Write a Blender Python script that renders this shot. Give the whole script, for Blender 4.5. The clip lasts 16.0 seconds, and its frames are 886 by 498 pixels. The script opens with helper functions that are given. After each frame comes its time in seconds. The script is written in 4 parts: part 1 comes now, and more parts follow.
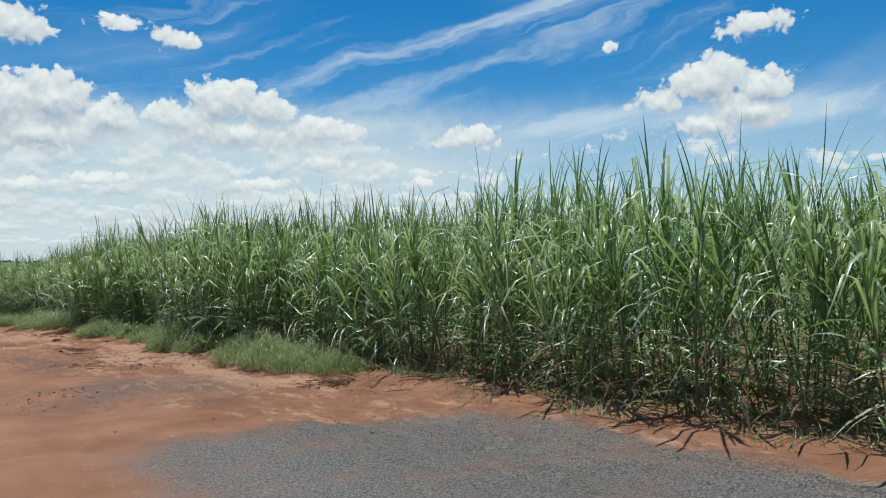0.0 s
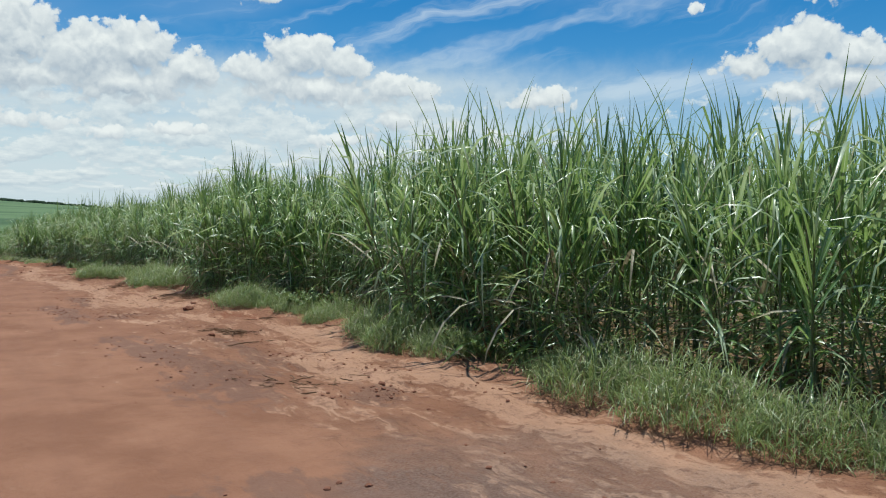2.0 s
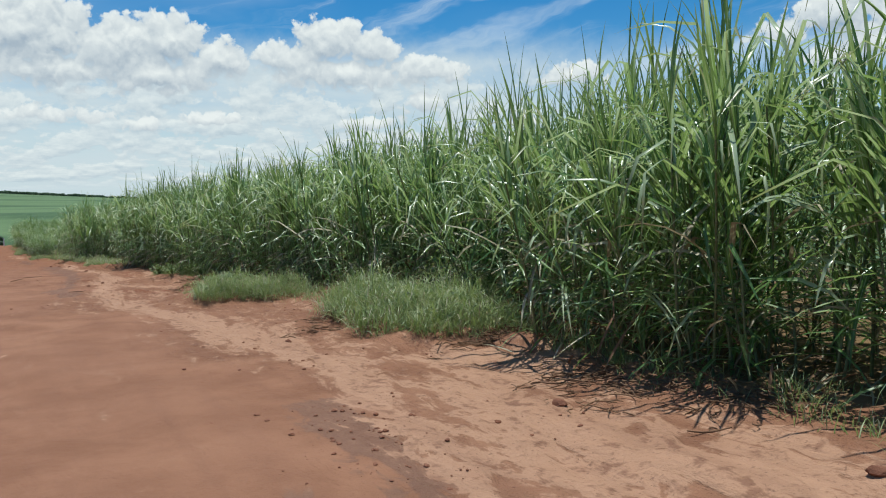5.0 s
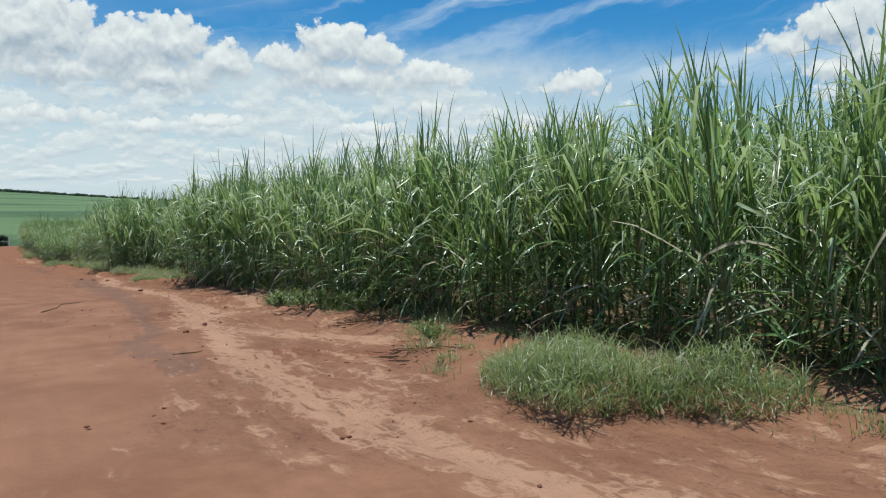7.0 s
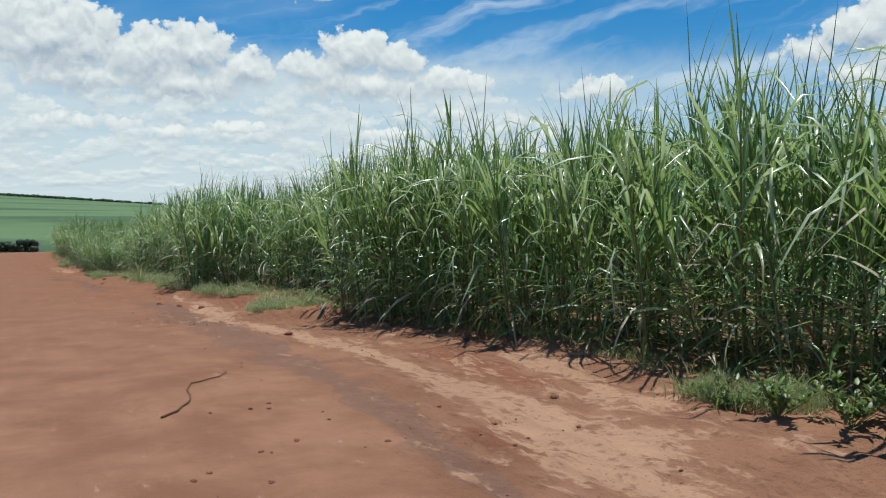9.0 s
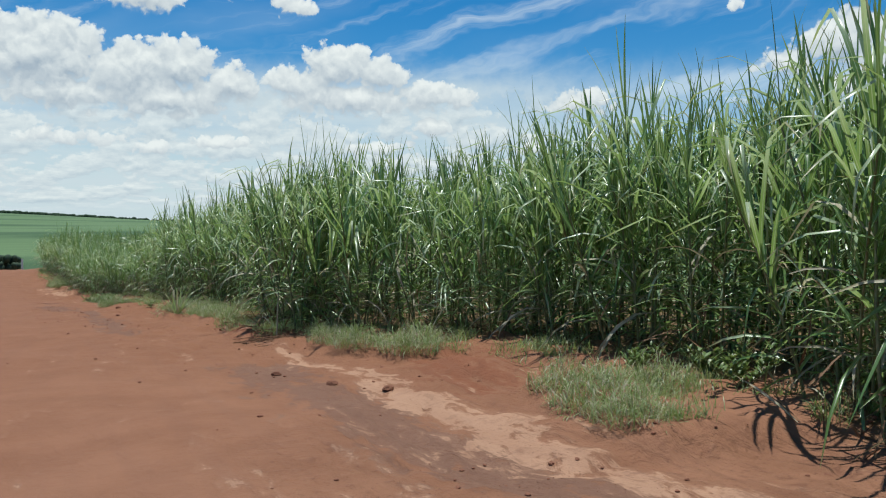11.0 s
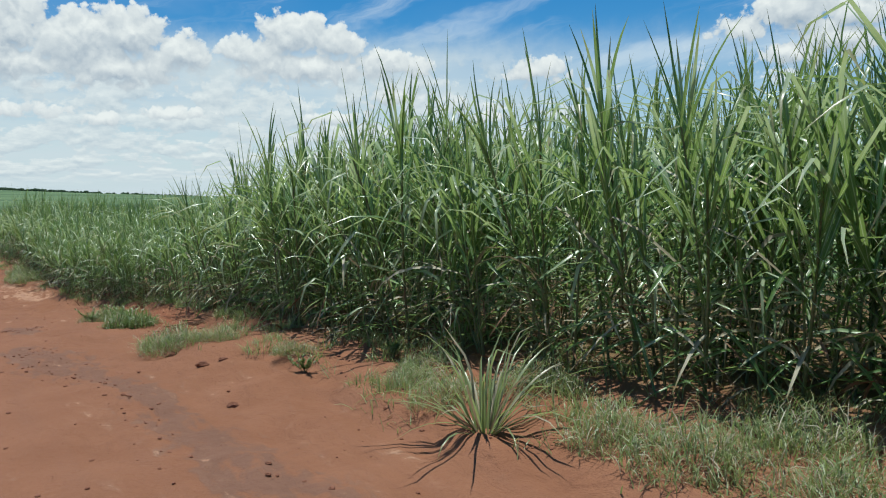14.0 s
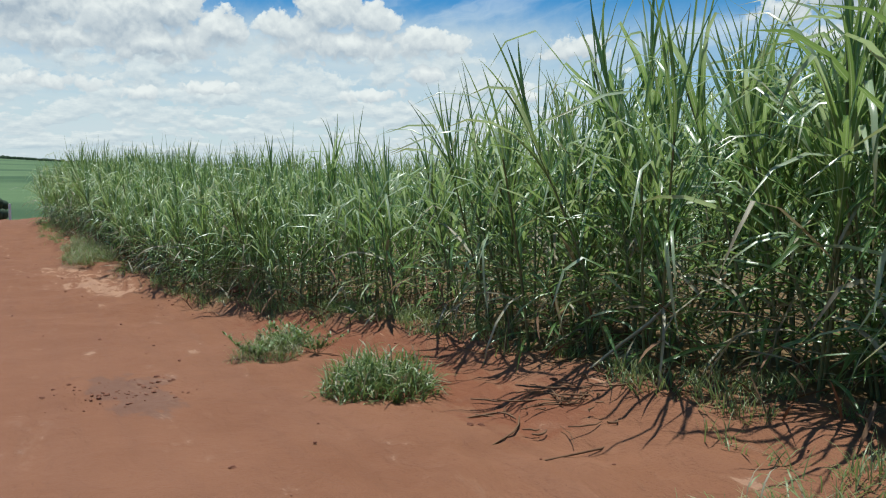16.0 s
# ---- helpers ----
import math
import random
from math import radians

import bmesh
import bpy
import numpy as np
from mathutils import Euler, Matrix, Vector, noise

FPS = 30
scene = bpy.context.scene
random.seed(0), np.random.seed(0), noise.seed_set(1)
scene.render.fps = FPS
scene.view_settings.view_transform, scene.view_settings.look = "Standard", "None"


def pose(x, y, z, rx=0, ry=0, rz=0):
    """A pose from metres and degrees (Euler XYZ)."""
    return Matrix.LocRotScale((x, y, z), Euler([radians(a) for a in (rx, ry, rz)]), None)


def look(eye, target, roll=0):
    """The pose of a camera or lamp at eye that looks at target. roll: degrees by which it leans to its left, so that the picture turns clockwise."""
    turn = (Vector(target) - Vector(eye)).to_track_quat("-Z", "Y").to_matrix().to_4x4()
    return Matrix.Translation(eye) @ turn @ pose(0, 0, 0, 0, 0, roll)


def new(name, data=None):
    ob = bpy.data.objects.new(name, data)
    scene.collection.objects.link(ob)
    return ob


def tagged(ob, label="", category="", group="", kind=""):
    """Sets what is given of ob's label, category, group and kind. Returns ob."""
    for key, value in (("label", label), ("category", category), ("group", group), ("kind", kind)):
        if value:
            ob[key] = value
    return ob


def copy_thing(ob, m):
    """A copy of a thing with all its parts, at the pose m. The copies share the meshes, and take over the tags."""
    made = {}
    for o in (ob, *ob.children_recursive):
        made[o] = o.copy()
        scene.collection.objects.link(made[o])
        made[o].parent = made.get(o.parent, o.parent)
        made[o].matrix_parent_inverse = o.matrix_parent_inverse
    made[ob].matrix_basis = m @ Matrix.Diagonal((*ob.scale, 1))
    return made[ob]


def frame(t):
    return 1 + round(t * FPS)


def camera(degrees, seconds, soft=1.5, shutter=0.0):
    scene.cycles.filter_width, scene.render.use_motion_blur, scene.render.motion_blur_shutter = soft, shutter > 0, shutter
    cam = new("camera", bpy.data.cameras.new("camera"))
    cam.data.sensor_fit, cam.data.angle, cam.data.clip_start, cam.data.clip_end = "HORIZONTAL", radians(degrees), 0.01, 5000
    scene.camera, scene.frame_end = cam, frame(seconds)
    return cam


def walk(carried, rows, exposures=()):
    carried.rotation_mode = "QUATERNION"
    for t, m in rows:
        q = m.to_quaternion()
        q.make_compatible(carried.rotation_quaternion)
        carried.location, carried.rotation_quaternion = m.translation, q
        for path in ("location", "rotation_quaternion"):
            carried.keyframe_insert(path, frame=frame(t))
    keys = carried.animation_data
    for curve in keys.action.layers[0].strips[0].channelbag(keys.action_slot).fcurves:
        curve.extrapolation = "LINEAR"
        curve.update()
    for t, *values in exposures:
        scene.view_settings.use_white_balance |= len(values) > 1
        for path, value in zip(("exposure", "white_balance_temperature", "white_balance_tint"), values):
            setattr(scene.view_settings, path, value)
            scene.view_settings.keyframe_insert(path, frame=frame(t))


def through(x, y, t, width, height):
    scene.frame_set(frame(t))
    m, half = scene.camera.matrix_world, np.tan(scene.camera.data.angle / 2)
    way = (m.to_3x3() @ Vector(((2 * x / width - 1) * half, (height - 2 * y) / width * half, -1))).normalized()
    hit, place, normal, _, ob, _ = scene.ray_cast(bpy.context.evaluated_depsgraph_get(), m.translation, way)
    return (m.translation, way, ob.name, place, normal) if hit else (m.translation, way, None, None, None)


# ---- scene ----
# ---------------------------------------------------------------- camera
cam = camera(58.4, 16.0, soft=1.1)
# seconds, x, y, z, pitch, lean, yaw: y runs along the dirt track, x towards the cane
PATH = [
    (0, 0.000, -0.000, 1.623, 0.49, 1.20, -35.40),
    (0.5, 0.209, 2.098, 1.610, -1.32, 0.99, -34.16),
    (1, 0.306, 4.263, 1.583, -2.36, 0.78, -32.15),
    (1.5, 0.337, 6.377, 1.522, -2.28, 0.00, -31.05),
    (2, 0.371, 8.612, 1.439, -2.35, -1.10, -30.38),
    (2.5, 0.423, 10.951, 1.351, -2.41, -1.48, -31.03),
    (3, 0.527, 13.468, 1.249, -2.75, -1.47, -30.92),
    (3.5, 0.596, 16.257, 1.126, -3.49, -0.51, -31.91),
    (4, 0.670, 18.957, 1.032, -3.49, -0.07, -30.74),
    (4.5, 0.650, 21.636, 0.963, -3.29, 0.22, -30.18),
    (5, 0.482, 24.333, 0.902, -3.75, 0.83, -27.98),
    (7.5, -0.378, 37.826, 0.551, -3.27, -0.33, -27.82),
    (8, -0.555, 40.532, 0.455, -3.41, -0.29, -27.07),
    (8.5, -0.662, 43.217, 0.346, -3.16, -0.27, -26.44),
    (11, -0.962, 56.771, -0.313, -1.93, 0.26, -27.49),
    (11.5, -0.982, 59.561, -0.320, -1.91, -0.01, -29.81),
    (12, -1.030, 62.266, -0.360, -2.49, 0.73, -29.41),
    (12.5, -1.028, 64.880, -0.424, -3.00, 0.57, -29.01),
    (13, -1.108, 67.450, -0.545, -3.17, 0.83, -29.48),
    (13.5, -1.101, 69.905, -0.664, -3.41, 1.05, -30.00),
    (14, -0.945, 72.317, -0.764, -4.14, 0.98, -30.45),
    (14.5, -0.879, 74.882, -0.892, -4.77, 1.61, -30.47),
    (15, -0.936, 77.471, -1.031, -5.22, 1.17, -29.47),
    (15.5, -0.987, 79.852, -1.227, -5.40, 0.24, -28.32),
    (16, -1.069, 82.187, -1.413, -5.60, -0.13, -28.03),
]
walk(cam, [(t, pose(x, y, z, 90 + p, r, w)) for t, x, y, z, p, r, w in PATH], [(0, 0, 6350, 2), (16, 0, 6350, 2)])

# ---------------------------------------------------------------- world, sun
SUN_EL, SUN_AZ = radians(79), radians(18)      # azimuth from +y towards +x


class Nodes:
    """A small builder of node trees."""

    def __init__(self, tree):
        self.tree = tree
        tree.nodes.clear()

    def add(self, kind, **inputs):
        n = self.tree.nodes.new(kind)
        for key, value in inputs.items():
            self.put(n.inputs[key.replace("_", " ")], value)
        return n

    def put(self, socket, value):
        if isinstance(value, bpy.types.NodeSocket):
            self.tree.links.new(value, socket)
        else:
            socket.default_value = value

    def m(self, op, a, b=None, c=None, clamp=False):
        n = self.tree.nodes.new("ShaderNodeMath")
        n.operation, n.use_clamp = op, clamp
        for i, v in enumerate((a, b, c)):
            if v is not None:
                self.put(n.inputs[i], v)
        return n.outputs[0]

    def step(self, v, lo, hi, a=0.0, b=1.0):
        n = self.tree.nodes.new("ShaderNodeMapRange")
        n.interpolation_type = "SMOOTHSTEP"
        for i, s in enumerate((v, lo, hi, a, b)):
            self.put(n.inputs[i], s)
        return n.outputs[0]

    def mix(self, fac, a, b, blend="MIX"):
        n = self.tree.nodes.new("ShaderNodeMix")
        n.data_type, n.blend_type = "RGBA", blend
        self.put(n.inputs[0], fac)
        self.put(n.inputs[6], a if isinstance(a, bpy.types.NodeSocket) else (*a, 1))
        self.put(n.inputs[7], b if isinstance(b, bpy.types.NodeSocket) else (*b, 1))
        return n.outputs[2]

    def noise(self, vector, scale, detail=4.0, rough=0.55, lac=2.0, dist=0.0):
        n = self.tree.nodes.new("ShaderNodeTexNoise")
        n.inputs["Scale"].default_value = scale
        n.inputs["Detail"].default_value = detail
        n.inputs["Roughness"].default_value = rough
        n.inputs["Lacunarity"].default_value = lac
        n.inputs["Distortion"].default_value = dist
        if vector is not None:
            self.put(n.inputs["Vector"], vector)
        return n.outputs["Fac"]

    def xyz(self, x, y, z=0.0):
        n = self.tree.nodes.new("ShaderNodeCombineXYZ")
        for i, v in enumerate((x, y, z)):
            self.put(n.inputs[i], v)
        return n.outputs[0]

    def split(self, v):
        n = self.tree.nodes.new("ShaderNodeSeparateXYZ")
        self.put(n.inputs[0], v)
        return n.outputs


def make_sky():
    world = bpy.data.worlds.new("sky")
    scene.world = world
    world.use_nodes = True
    k = Nodes(world.node_tree)
    sky = k.add("ShaderNodeTexSky")
    sky.sky_type, sky.sun_disc = "NISHITA", False
    sky.sun_elevation, sky.sun_rotation = SUN_EL, SUN_AZ
    sky.air_density, sky.dust_density, sky.ozone_density, sky.altitude = 1.0, 0.15, 3.0, 600
    hsv = k.add("ShaderNodeHueSaturation", Saturation=1.45, Value=SKY_GAIN)
    k.put(hsv.inputs["Color"], sky.outputs[0])
    d = k.split(k.add("ShaderNodeTexCoord").outputs["Generated"])
    az = k.m("MULTIPLY", k.m("ARCTAN2", d[0], d[1]), 57.2958)
    el = k.m("MULTIPLY", k.m("ARCSINE", d[2]), 57.2958)
    # heaps, each of a few lobes: azimuth, elevation, half width, half height
    lobes = [(9.0, 10.4, 2.9, 2.2), (6.2, 9.9, 3.4, 2.3), (12.7, 9.5, 2.3, 1.5), (8.5, 8.5, 5.0, 1.5), (0.5, 10.8, 5.0, 2.6), (2.0, 8.6, 4.0, 1.4),
             (20.2, 10.9, 2.7, 1.8), (23.0, 10.2, 2.2, 1.5), (17.0, 9.7, 2.4, 1.2), (26.8, 8.9, 3.4, 1.1), (21.0, 8.9, 6.0, 1.3),
             (54.2, 11.4, 2.7, 2.0), (57.6, 10.6, 2.4, 1.4), (51.0, 10.3, 2.1, 1.0), (57.0, 9.2, 2.9, 1.5), (54.5, 8.5, 2.5, 1.1),
             (76.0, 10.0, 6.0, 2.4), (-24.0, 12.0, 9.0, 4.0), (100.0, 20.0, 12.0, 6.0), (-70.0, 24.0, 16.0, 7.0)]
    shreds = [(13.6, 15.7, 1.9, 0.5), (16.8, 14.9, 1.8, 0.8), (7.0, 15.1, 2.4, 1.4), (57.2, 14.8, 2.6, 0.8), (47.8, 14.4, 0.5, 0.4),
              (37.3, 8.4, 2.2, 1.0), (26.5, 6.7, 1.6, 0.7), (23.1, 5.3, 2.3, 0.6), (11.8, 5.5, 2.2, 0.5), (7.5, 5.2, 1.6, 0.6), (34.1, 5.2, 1.4, 0.45), (2.1, 5.7, 3.0, 0.6)]

    def round_noise(u, v, scale, soft):
        n = k.tree.nodes.new("ShaderNodeTexVoronoi")
        n.voronoi_dimensions, n.feature = "2D", "SMOOTH_F1"
        n.inputs["Scale"].default_value, n.inputs["Smoothness"].default_value = scale, soft
        k.put(n.inputs["Vector"], k.xyz(u, v))
        return k.m("SUBTRACT", 0.45, n.outputs["Distance"])

    warp = k.m("MULTIPLY", k.m("SUBTRACT", k.noise(k.xyz(az, el, 1.0), 0.55, 5.0, 0.6), 0.5), 2.2)
    warp_b = k.m("MULTIPLY", k.m("SUBTRACT", k.noise(k.xyz(az, el, 7.0), 0.75, 5.0, 0.6), 0.5), 1.6)
    wisp_edge = k.m("SUBTRACT", k.noise(k.xyz(az, el, 4.0), 2.4, 6.0, 0.62), 0.5)

    def bulk(rise):
        up = k.m("ADD", el, rise)
        most = None
        for a, e, ra, re in lobes + shreds:
            u = k.m("MULTIPLY", k.m("SUBTRACT", az, a), 1 / ra)
            dv = k.m("MULTIPLY", k.m("SUBTRACT", up, e), 1 / re)
            v = k.m("MAXIMUM", dv, k.m("MULTIPLY", dv, -0.95))
            q = k.m("SUBTRACT", 1.0, k.m("SQRT", k.m("ADD", k.m("MULTIPLY", u, u), k.m("MULTIPLY", v, v))))
            q = k.m("MULTIPLY", q, min(ra, re) ** 0.7)
            most = q if most is None else k.m("MAXIMUM", most, q)
        wu, wv = k.m("ADD", az, warp), k.m("ADD", up, warp_b)
        bumps = k.m("ADD", k.m("MULTIPLY", round_noise(wu, wv, 0.62, 0.35), 0.75), k.m("MULTIPLY", round_noise(wu, wv, 1.7, 0.3), 0.42))
        return k.m("ADD", k.m("MAXIMUM", most, -1.5), bumps)

    dens, dens_up = bulk(0.0), bulk(0.55)
    dens_edge = k.m("ADD", dens, k.m("MULTIPLY", wisp_edge, 0.7))
    heap = k.step(dens_edge, -0.03, k.m("ADD", 0.22, k.m("MULTIPLY", k.m("MAXIMUM", k.m("SUBTRACT", dens_up, dens), 0.0), 1.3)))
    # a low field of small flat-based heaps, thinner towards the east end of the view
    high = k.m("MULTIPLY", k.m("LOGARITHM", k.m("ADD", k.m("MAXIMUM", el, 0.0), 1.4), 2.0), 5.4)
    far_u = k.m("ADD", k.m("MULTIPLY", az, 0.72), k.m("MULTIPLY", warp, 0.5))

    def low_field(rise):
        v = k.m("ADD", k.m("ADD", high, rise), k.m("MULTIPLY", warp_b, 0.3))
        big = k.noise(k.xyz(k.m("MULTIPLY", far_u, 0.42), k.m("MULTIPLY", v, 0.5), 2.0), 1.0, 6.0, 0.58)
        return k.m("ADD", k.m("ADD", k.m("MULTIPLY", round_noise(far_u, v, 0.62, 0.5), 0.36), k.m("MULTIPLY", round_noise(far_u, v, 1.9, 0.5), 0.12)), k.m("MULTIPLY", k.m("SUBTRACT", big, 0.5), 2.2))

    field, field_up = low_field(0.0), low_field(0.45)
    low = k.m("MULTIPLY", k.step(el, 0.6, 1.8), k.step(el, 7.0, 10.5, 1.0, 0.0))
    east = k.step(az, 27.0, 44.0, 0.10, -0.22)
    field_m = k.m("MULTIPLY", k.step(k.m("ADD", k.m("ADD", field, k.m("MULTIPLY", wisp_edge, 0.3)), east), -0.06, 0.13), low)
    # thin streaks, running up to the right
    s, c = math.sin(radians(17)), math.cos(radians(17))
    along = k.m("ADD", k.m("MULTIPLY", az, c), k.m("MULTIPLY", el, s))
    drift = k.m("MULTIPLY", k.m("SUBTRACT", k.noise(k.xyz(k.m("MULTIPLY", az, 0.08), k.m("MULTIPLY", el, 0.2), 12.0), 1.0, 4.0, 0.6), 0.5), 5.0)
    across = k.m("ADD", k.m("SUBTRACT", k.m("MULTIPLY", el, c), k.m("MULTIPLY", az, s)), drift)
    wisp = k.noise(k.xyz(k.m("MULTIPLY", along, 0.07), k.m("MULTIPLY", across, 0.62), 3.0), 1.0, 7.0, 0.6, dist=0.35)
    wisp_b = k.noise(k.xyz(k.m("MULTIPLY", along, 0.05), k.m("MULTIPLY", across, 0.16), 8.0), 1.0, 2.0, 0.5)
    band = k.step(k.m("ABSOLUTE", k.m("SUBTRACT", across, 4.5)), 0.3, 1.5, 1.0, 0.0)
    band2 = k.step(k.m("ABSOLUTE", k.m("SUBTRACT", across, 1.8)), 0.2, 1.1, 1.0, 0.0)
    band3 = k.m("MULTIPLY", k.step(k.m("ABSOLUTE", k.m("SUBTRACT", el, 9.2)), 0.3, 1.5, 1.0, 0.0), k.m("MULTIPLY", k.step(az, 36, 43), k.step(az, 66, 74, 1, 0)))
    band = k.m("MULTIPLY", k.m("ADD", band, k.m("MULTIPLY", band2, 0.7)), k.m("MULTIPLY", k.step(az, 20, 30), k.step(az, 64, 76, 1, 0)))
    cirrus = k.m("MULTIPLY", k.step(k.m("ADD", wisp, k.m("MULTIPLY", k.m("MAXIMUM", band, band3), 0.22)), 0.50, 0.92), k.step(el, 3.0, 8.0))
    cirrus = k.m("ADD", cirrus, k.m("MULTIPLY", k.step(wisp_b, 0.5, 0.8), 0.25), clamp=True)
    # light from above: thin upper rims bright, bases grey blue
    lit = k.m("ADD", 0.56, k.m("MULTIPLY", k.m("SUBTRACT", dens, dens_up), 0.62))
    lit = k.m("ADD", lit, k.m("MULTIPLY", k.m("MINIMUM", dens, 1.0), -0.10))
    lit = k.m("ADD", lit, k.m("MULTIPLY", wisp_edge, 0.35), clamp=True)
    cloud = k.mix(lit, (0.40, 0.47, 0.57), (0.90, 0.91, 0.92))
    lit2 = k.m("ADD", 0.55, k.m("MULTIPLY", k.m("SUBTRACT", field, field_up), 1.15))
    lit2 = k.m("ADD", lit2, k.m("MULTIPLY", wisp_edge, 0.25), clamp=True)
    cloud2 = k.mix(lit2, (0.46, 0.55, 0.65), (0.88, 0.90, 0.91))
    haze = k.step(el, -0.5, 5.0, 0.75, 0.0)
    col = k.mix(haze, hsv.outputs[0], (0.52, 0.67, 0.86))
    col = k.mix(k.m("MULTIPLY", cirrus, 0.5), col, (0.86, 0.91, 0.97))
    veil = k.m("MULTIPLY", k.step(k.m("ADD", el, warp_b), 12.0, 8.5), k.step(az, 28.0, 50.0, 0.95, 0.35))
    patchy = k.noise(k.xyz(k.m("MULTIPLY", az, 0.09), k.m("MULTIPLY", high, 0.42), 5.0), 1.0, 5.0, 0.55)
    veil = k.m("MULTIPLY", veil, k.step(patchy, 0.36, 0.62, 0.72, 1.0))
    col = k.mix(veil, col, (0.66, 0.735, 0.80))
    col = k.mix(k.m("MULTIPLY", field_m, 0.85), col, cloud2)
    col = k.mix(k.m("MULTIPLY", heap, k.step(dens, 0.0, 0.5, 0.86, 1.0)), col, cloud)
    bg = k.add("ShaderNodeBackground", Strength=SKY_STRENGTH)
    k.put(bg.inputs["Color"], col)
    k.tree.links.new(bg.outputs[0], k.add("ShaderNodeOutputWorld").inputs[0])


SKY_GAIN, SKY_STRENGTH = 0.105, 0.95
make_sky()
sun = new("sun", bpy.data.lights.new("sun", "SUN"))
sun.data.energy, sun.data.angle, sun.data.color = 5.0, radians(0.6), (1.0, 0.98, 0.945)
sun.matrix_world = look((math.sin(SUN_AZ) * math.cos(SUN_EL) * 50, math.cos(SUN_AZ) * math.cos(SUN_EL) * 50, math.sin(SUN_EL) * 50), (0, 0, 0))


# ---------------------------------------------------------------- materials
def material(name):
    mat = bpy.data.materials.new(name)
    mat.use_nodes = True
    return mat, Nodes(mat.node_tree)


def finish(k, shader):
    k.tree.links.new(shader, k.add("ShaderNodeOutputMaterial").inputs["Surface"])


def principled(k, colour, rough, bump=None, strength=0.4, distance=0.02, spec=0.4):
    b = k.add("ShaderNodeBsdfPrincipled")
    k.put(b.inputs["Base Color"], colour if isinstance(colour, bpy.types.NodeSocket) else (*colour, 1))
    k.put(b.inputs["Roughness"], rough)
    b.inputs["Specular IOR Level"].default_value = spec
    if bump is not None:
        n = k.add("ShaderNodeBump", Strength=strength, Distance=distance)
        k.put(n.inputs["Height"], bump)
        k.put(b.inputs["Normal"], n.outputs[0])
    return b.outputs[0]


def leaf_material(name, dark, light, pale, rough=0.30, through=0.45, tips=(0.26, 0.22, 0.09), pale_glint_from=0.82, glow=(0.36, 0.46, 0.12)):
    """A blade: u runs across (0.5 the rib), v from base to tip."""
    mat, k = material(name)
    uv = k.split(k.add("ShaderNodeUVMap").outputs[0])
    geo = k.add("ShaderNodeNewGeometry")
    own = k.add("ShaderNodeObjectInfo").outputs["Random"]
    isl = geo.outputs["Random Per Island"]
    pos = k.add("ShaderNodeTexCoord").outputs["Object"]
    n = k.noise(pos, 3.0, 3.0)
    f = k.m("ADD", k.m("MULTIPLY", isl, 0.55), k.m("MULTIPLY", own, 0.2))
    f = k.m("ADD", f, k.m("MULTIPLY", k.m("SUBTRACT", n, 0.5), 0.5), clamp=True)
    col = k.mix(f, dark, light)
    streak = k.noise(k.xyz(k.m("MULTIPLY", uv[0], 14.0), k.m("MULTIPLY", uv[1], 0.6), isl), 1.0, 2.0)
    col = k.mix(k.m("MULTIPLY", k.step(streak, 0.45, 0.75), 0.25), col, light)
    rib = k.step(k.m("ABSOLUTE", k.m("SUBTRACT", uv[0], 0.5)), 0.03, 0.09, 0.7, 0.0)
    col = k.mix(k.m("MULTIPLY", rib, k.step(uv[1], 0.95, 0.3)), col, pale)
    # pale outer halves: leaf tone, with whitish glints painted into the colour too
    pale_glint = k.m("MULTIPLY", k.step(isl, pale_glint_from, pale_glint_from + 0.05), k.step(uv[1], 0.34, 0.62))
    col = k.mix(k.m("MULTIPLY", pale_glint, 0.7), col, pale)
    dry = k.m("MULTIPLY", k.step(k.m("ADD", uv[1], k.m("MULTIPLY", isl, 0.35)), 0.98, 1.2), 0.8)
    col = k.mix(dry, col, tips)
    a = principled(k, col, rough, streak, 0.15, 0.002, 0.6)
    t = k.add("ShaderNodeBsdfTranslucent")
    k.put(t.inputs["Color"], k.mix(0.5, col, glow))
    mix = k.add("ShaderNodeMixShader", Fac=through)
    k.tree.links.new(a, mix.inputs[1])
    k.tree.links.new(t.outputs[0], mix.inputs[2])
    finish(k, mix.outputs[0])
    return mat


CANE_LEAF = leaf_material("cane_leaf", (0.046, 0.132, 0.032), (0.235, 0.380, 0.118), (0.56, 0.66, 0.45), pale_glint_from=0.72)
CANE_TIP = leaf_material("cane_leaf_hanging", (0.046, 0.132, 0.032), (0.235, 0.380, 0.118), (0.60, 0.69, 0.49), pale_glint_from=-0.5)
CANE_DRY = leaf_material("cane_leaf_dry", (0.19, 0.16, 0.095), (0.42, 0.38, 0.26), (0.5, 0.46, 0.33), 0.6, 0.2, glow=(0.42, 0.36, 0.2))
PALE_LEAF = leaf_material("young_cane_leaf", (0.16, 0.23, 0.09), (0.36, 0.42, 0.22), (0.5, 0.54, 0.36))
GRASS = leaf_material("grass_blade", (0.112, 0.165, 0.053), (0.30, 0.355, 0.145), (0.38, 0.42, 0.21), 0.45, 0.35, (0.33, 0.27, 0.12))
GRASS_DARK = leaf_material("grass_blade_dark", (0.070, 0.130, 0.036), (0.19, 0.27, 0.085), (0.28, 0.34, 0.14), 0.45, 0.35, (0.28, 0.24, 0.11))
WEED = leaf_material("weed_leaf", (0.060, 0.115, 0.028), (0.15, 0.22, 0.055), (0.20, 0.27, 0.09), 0.45, 0.3)


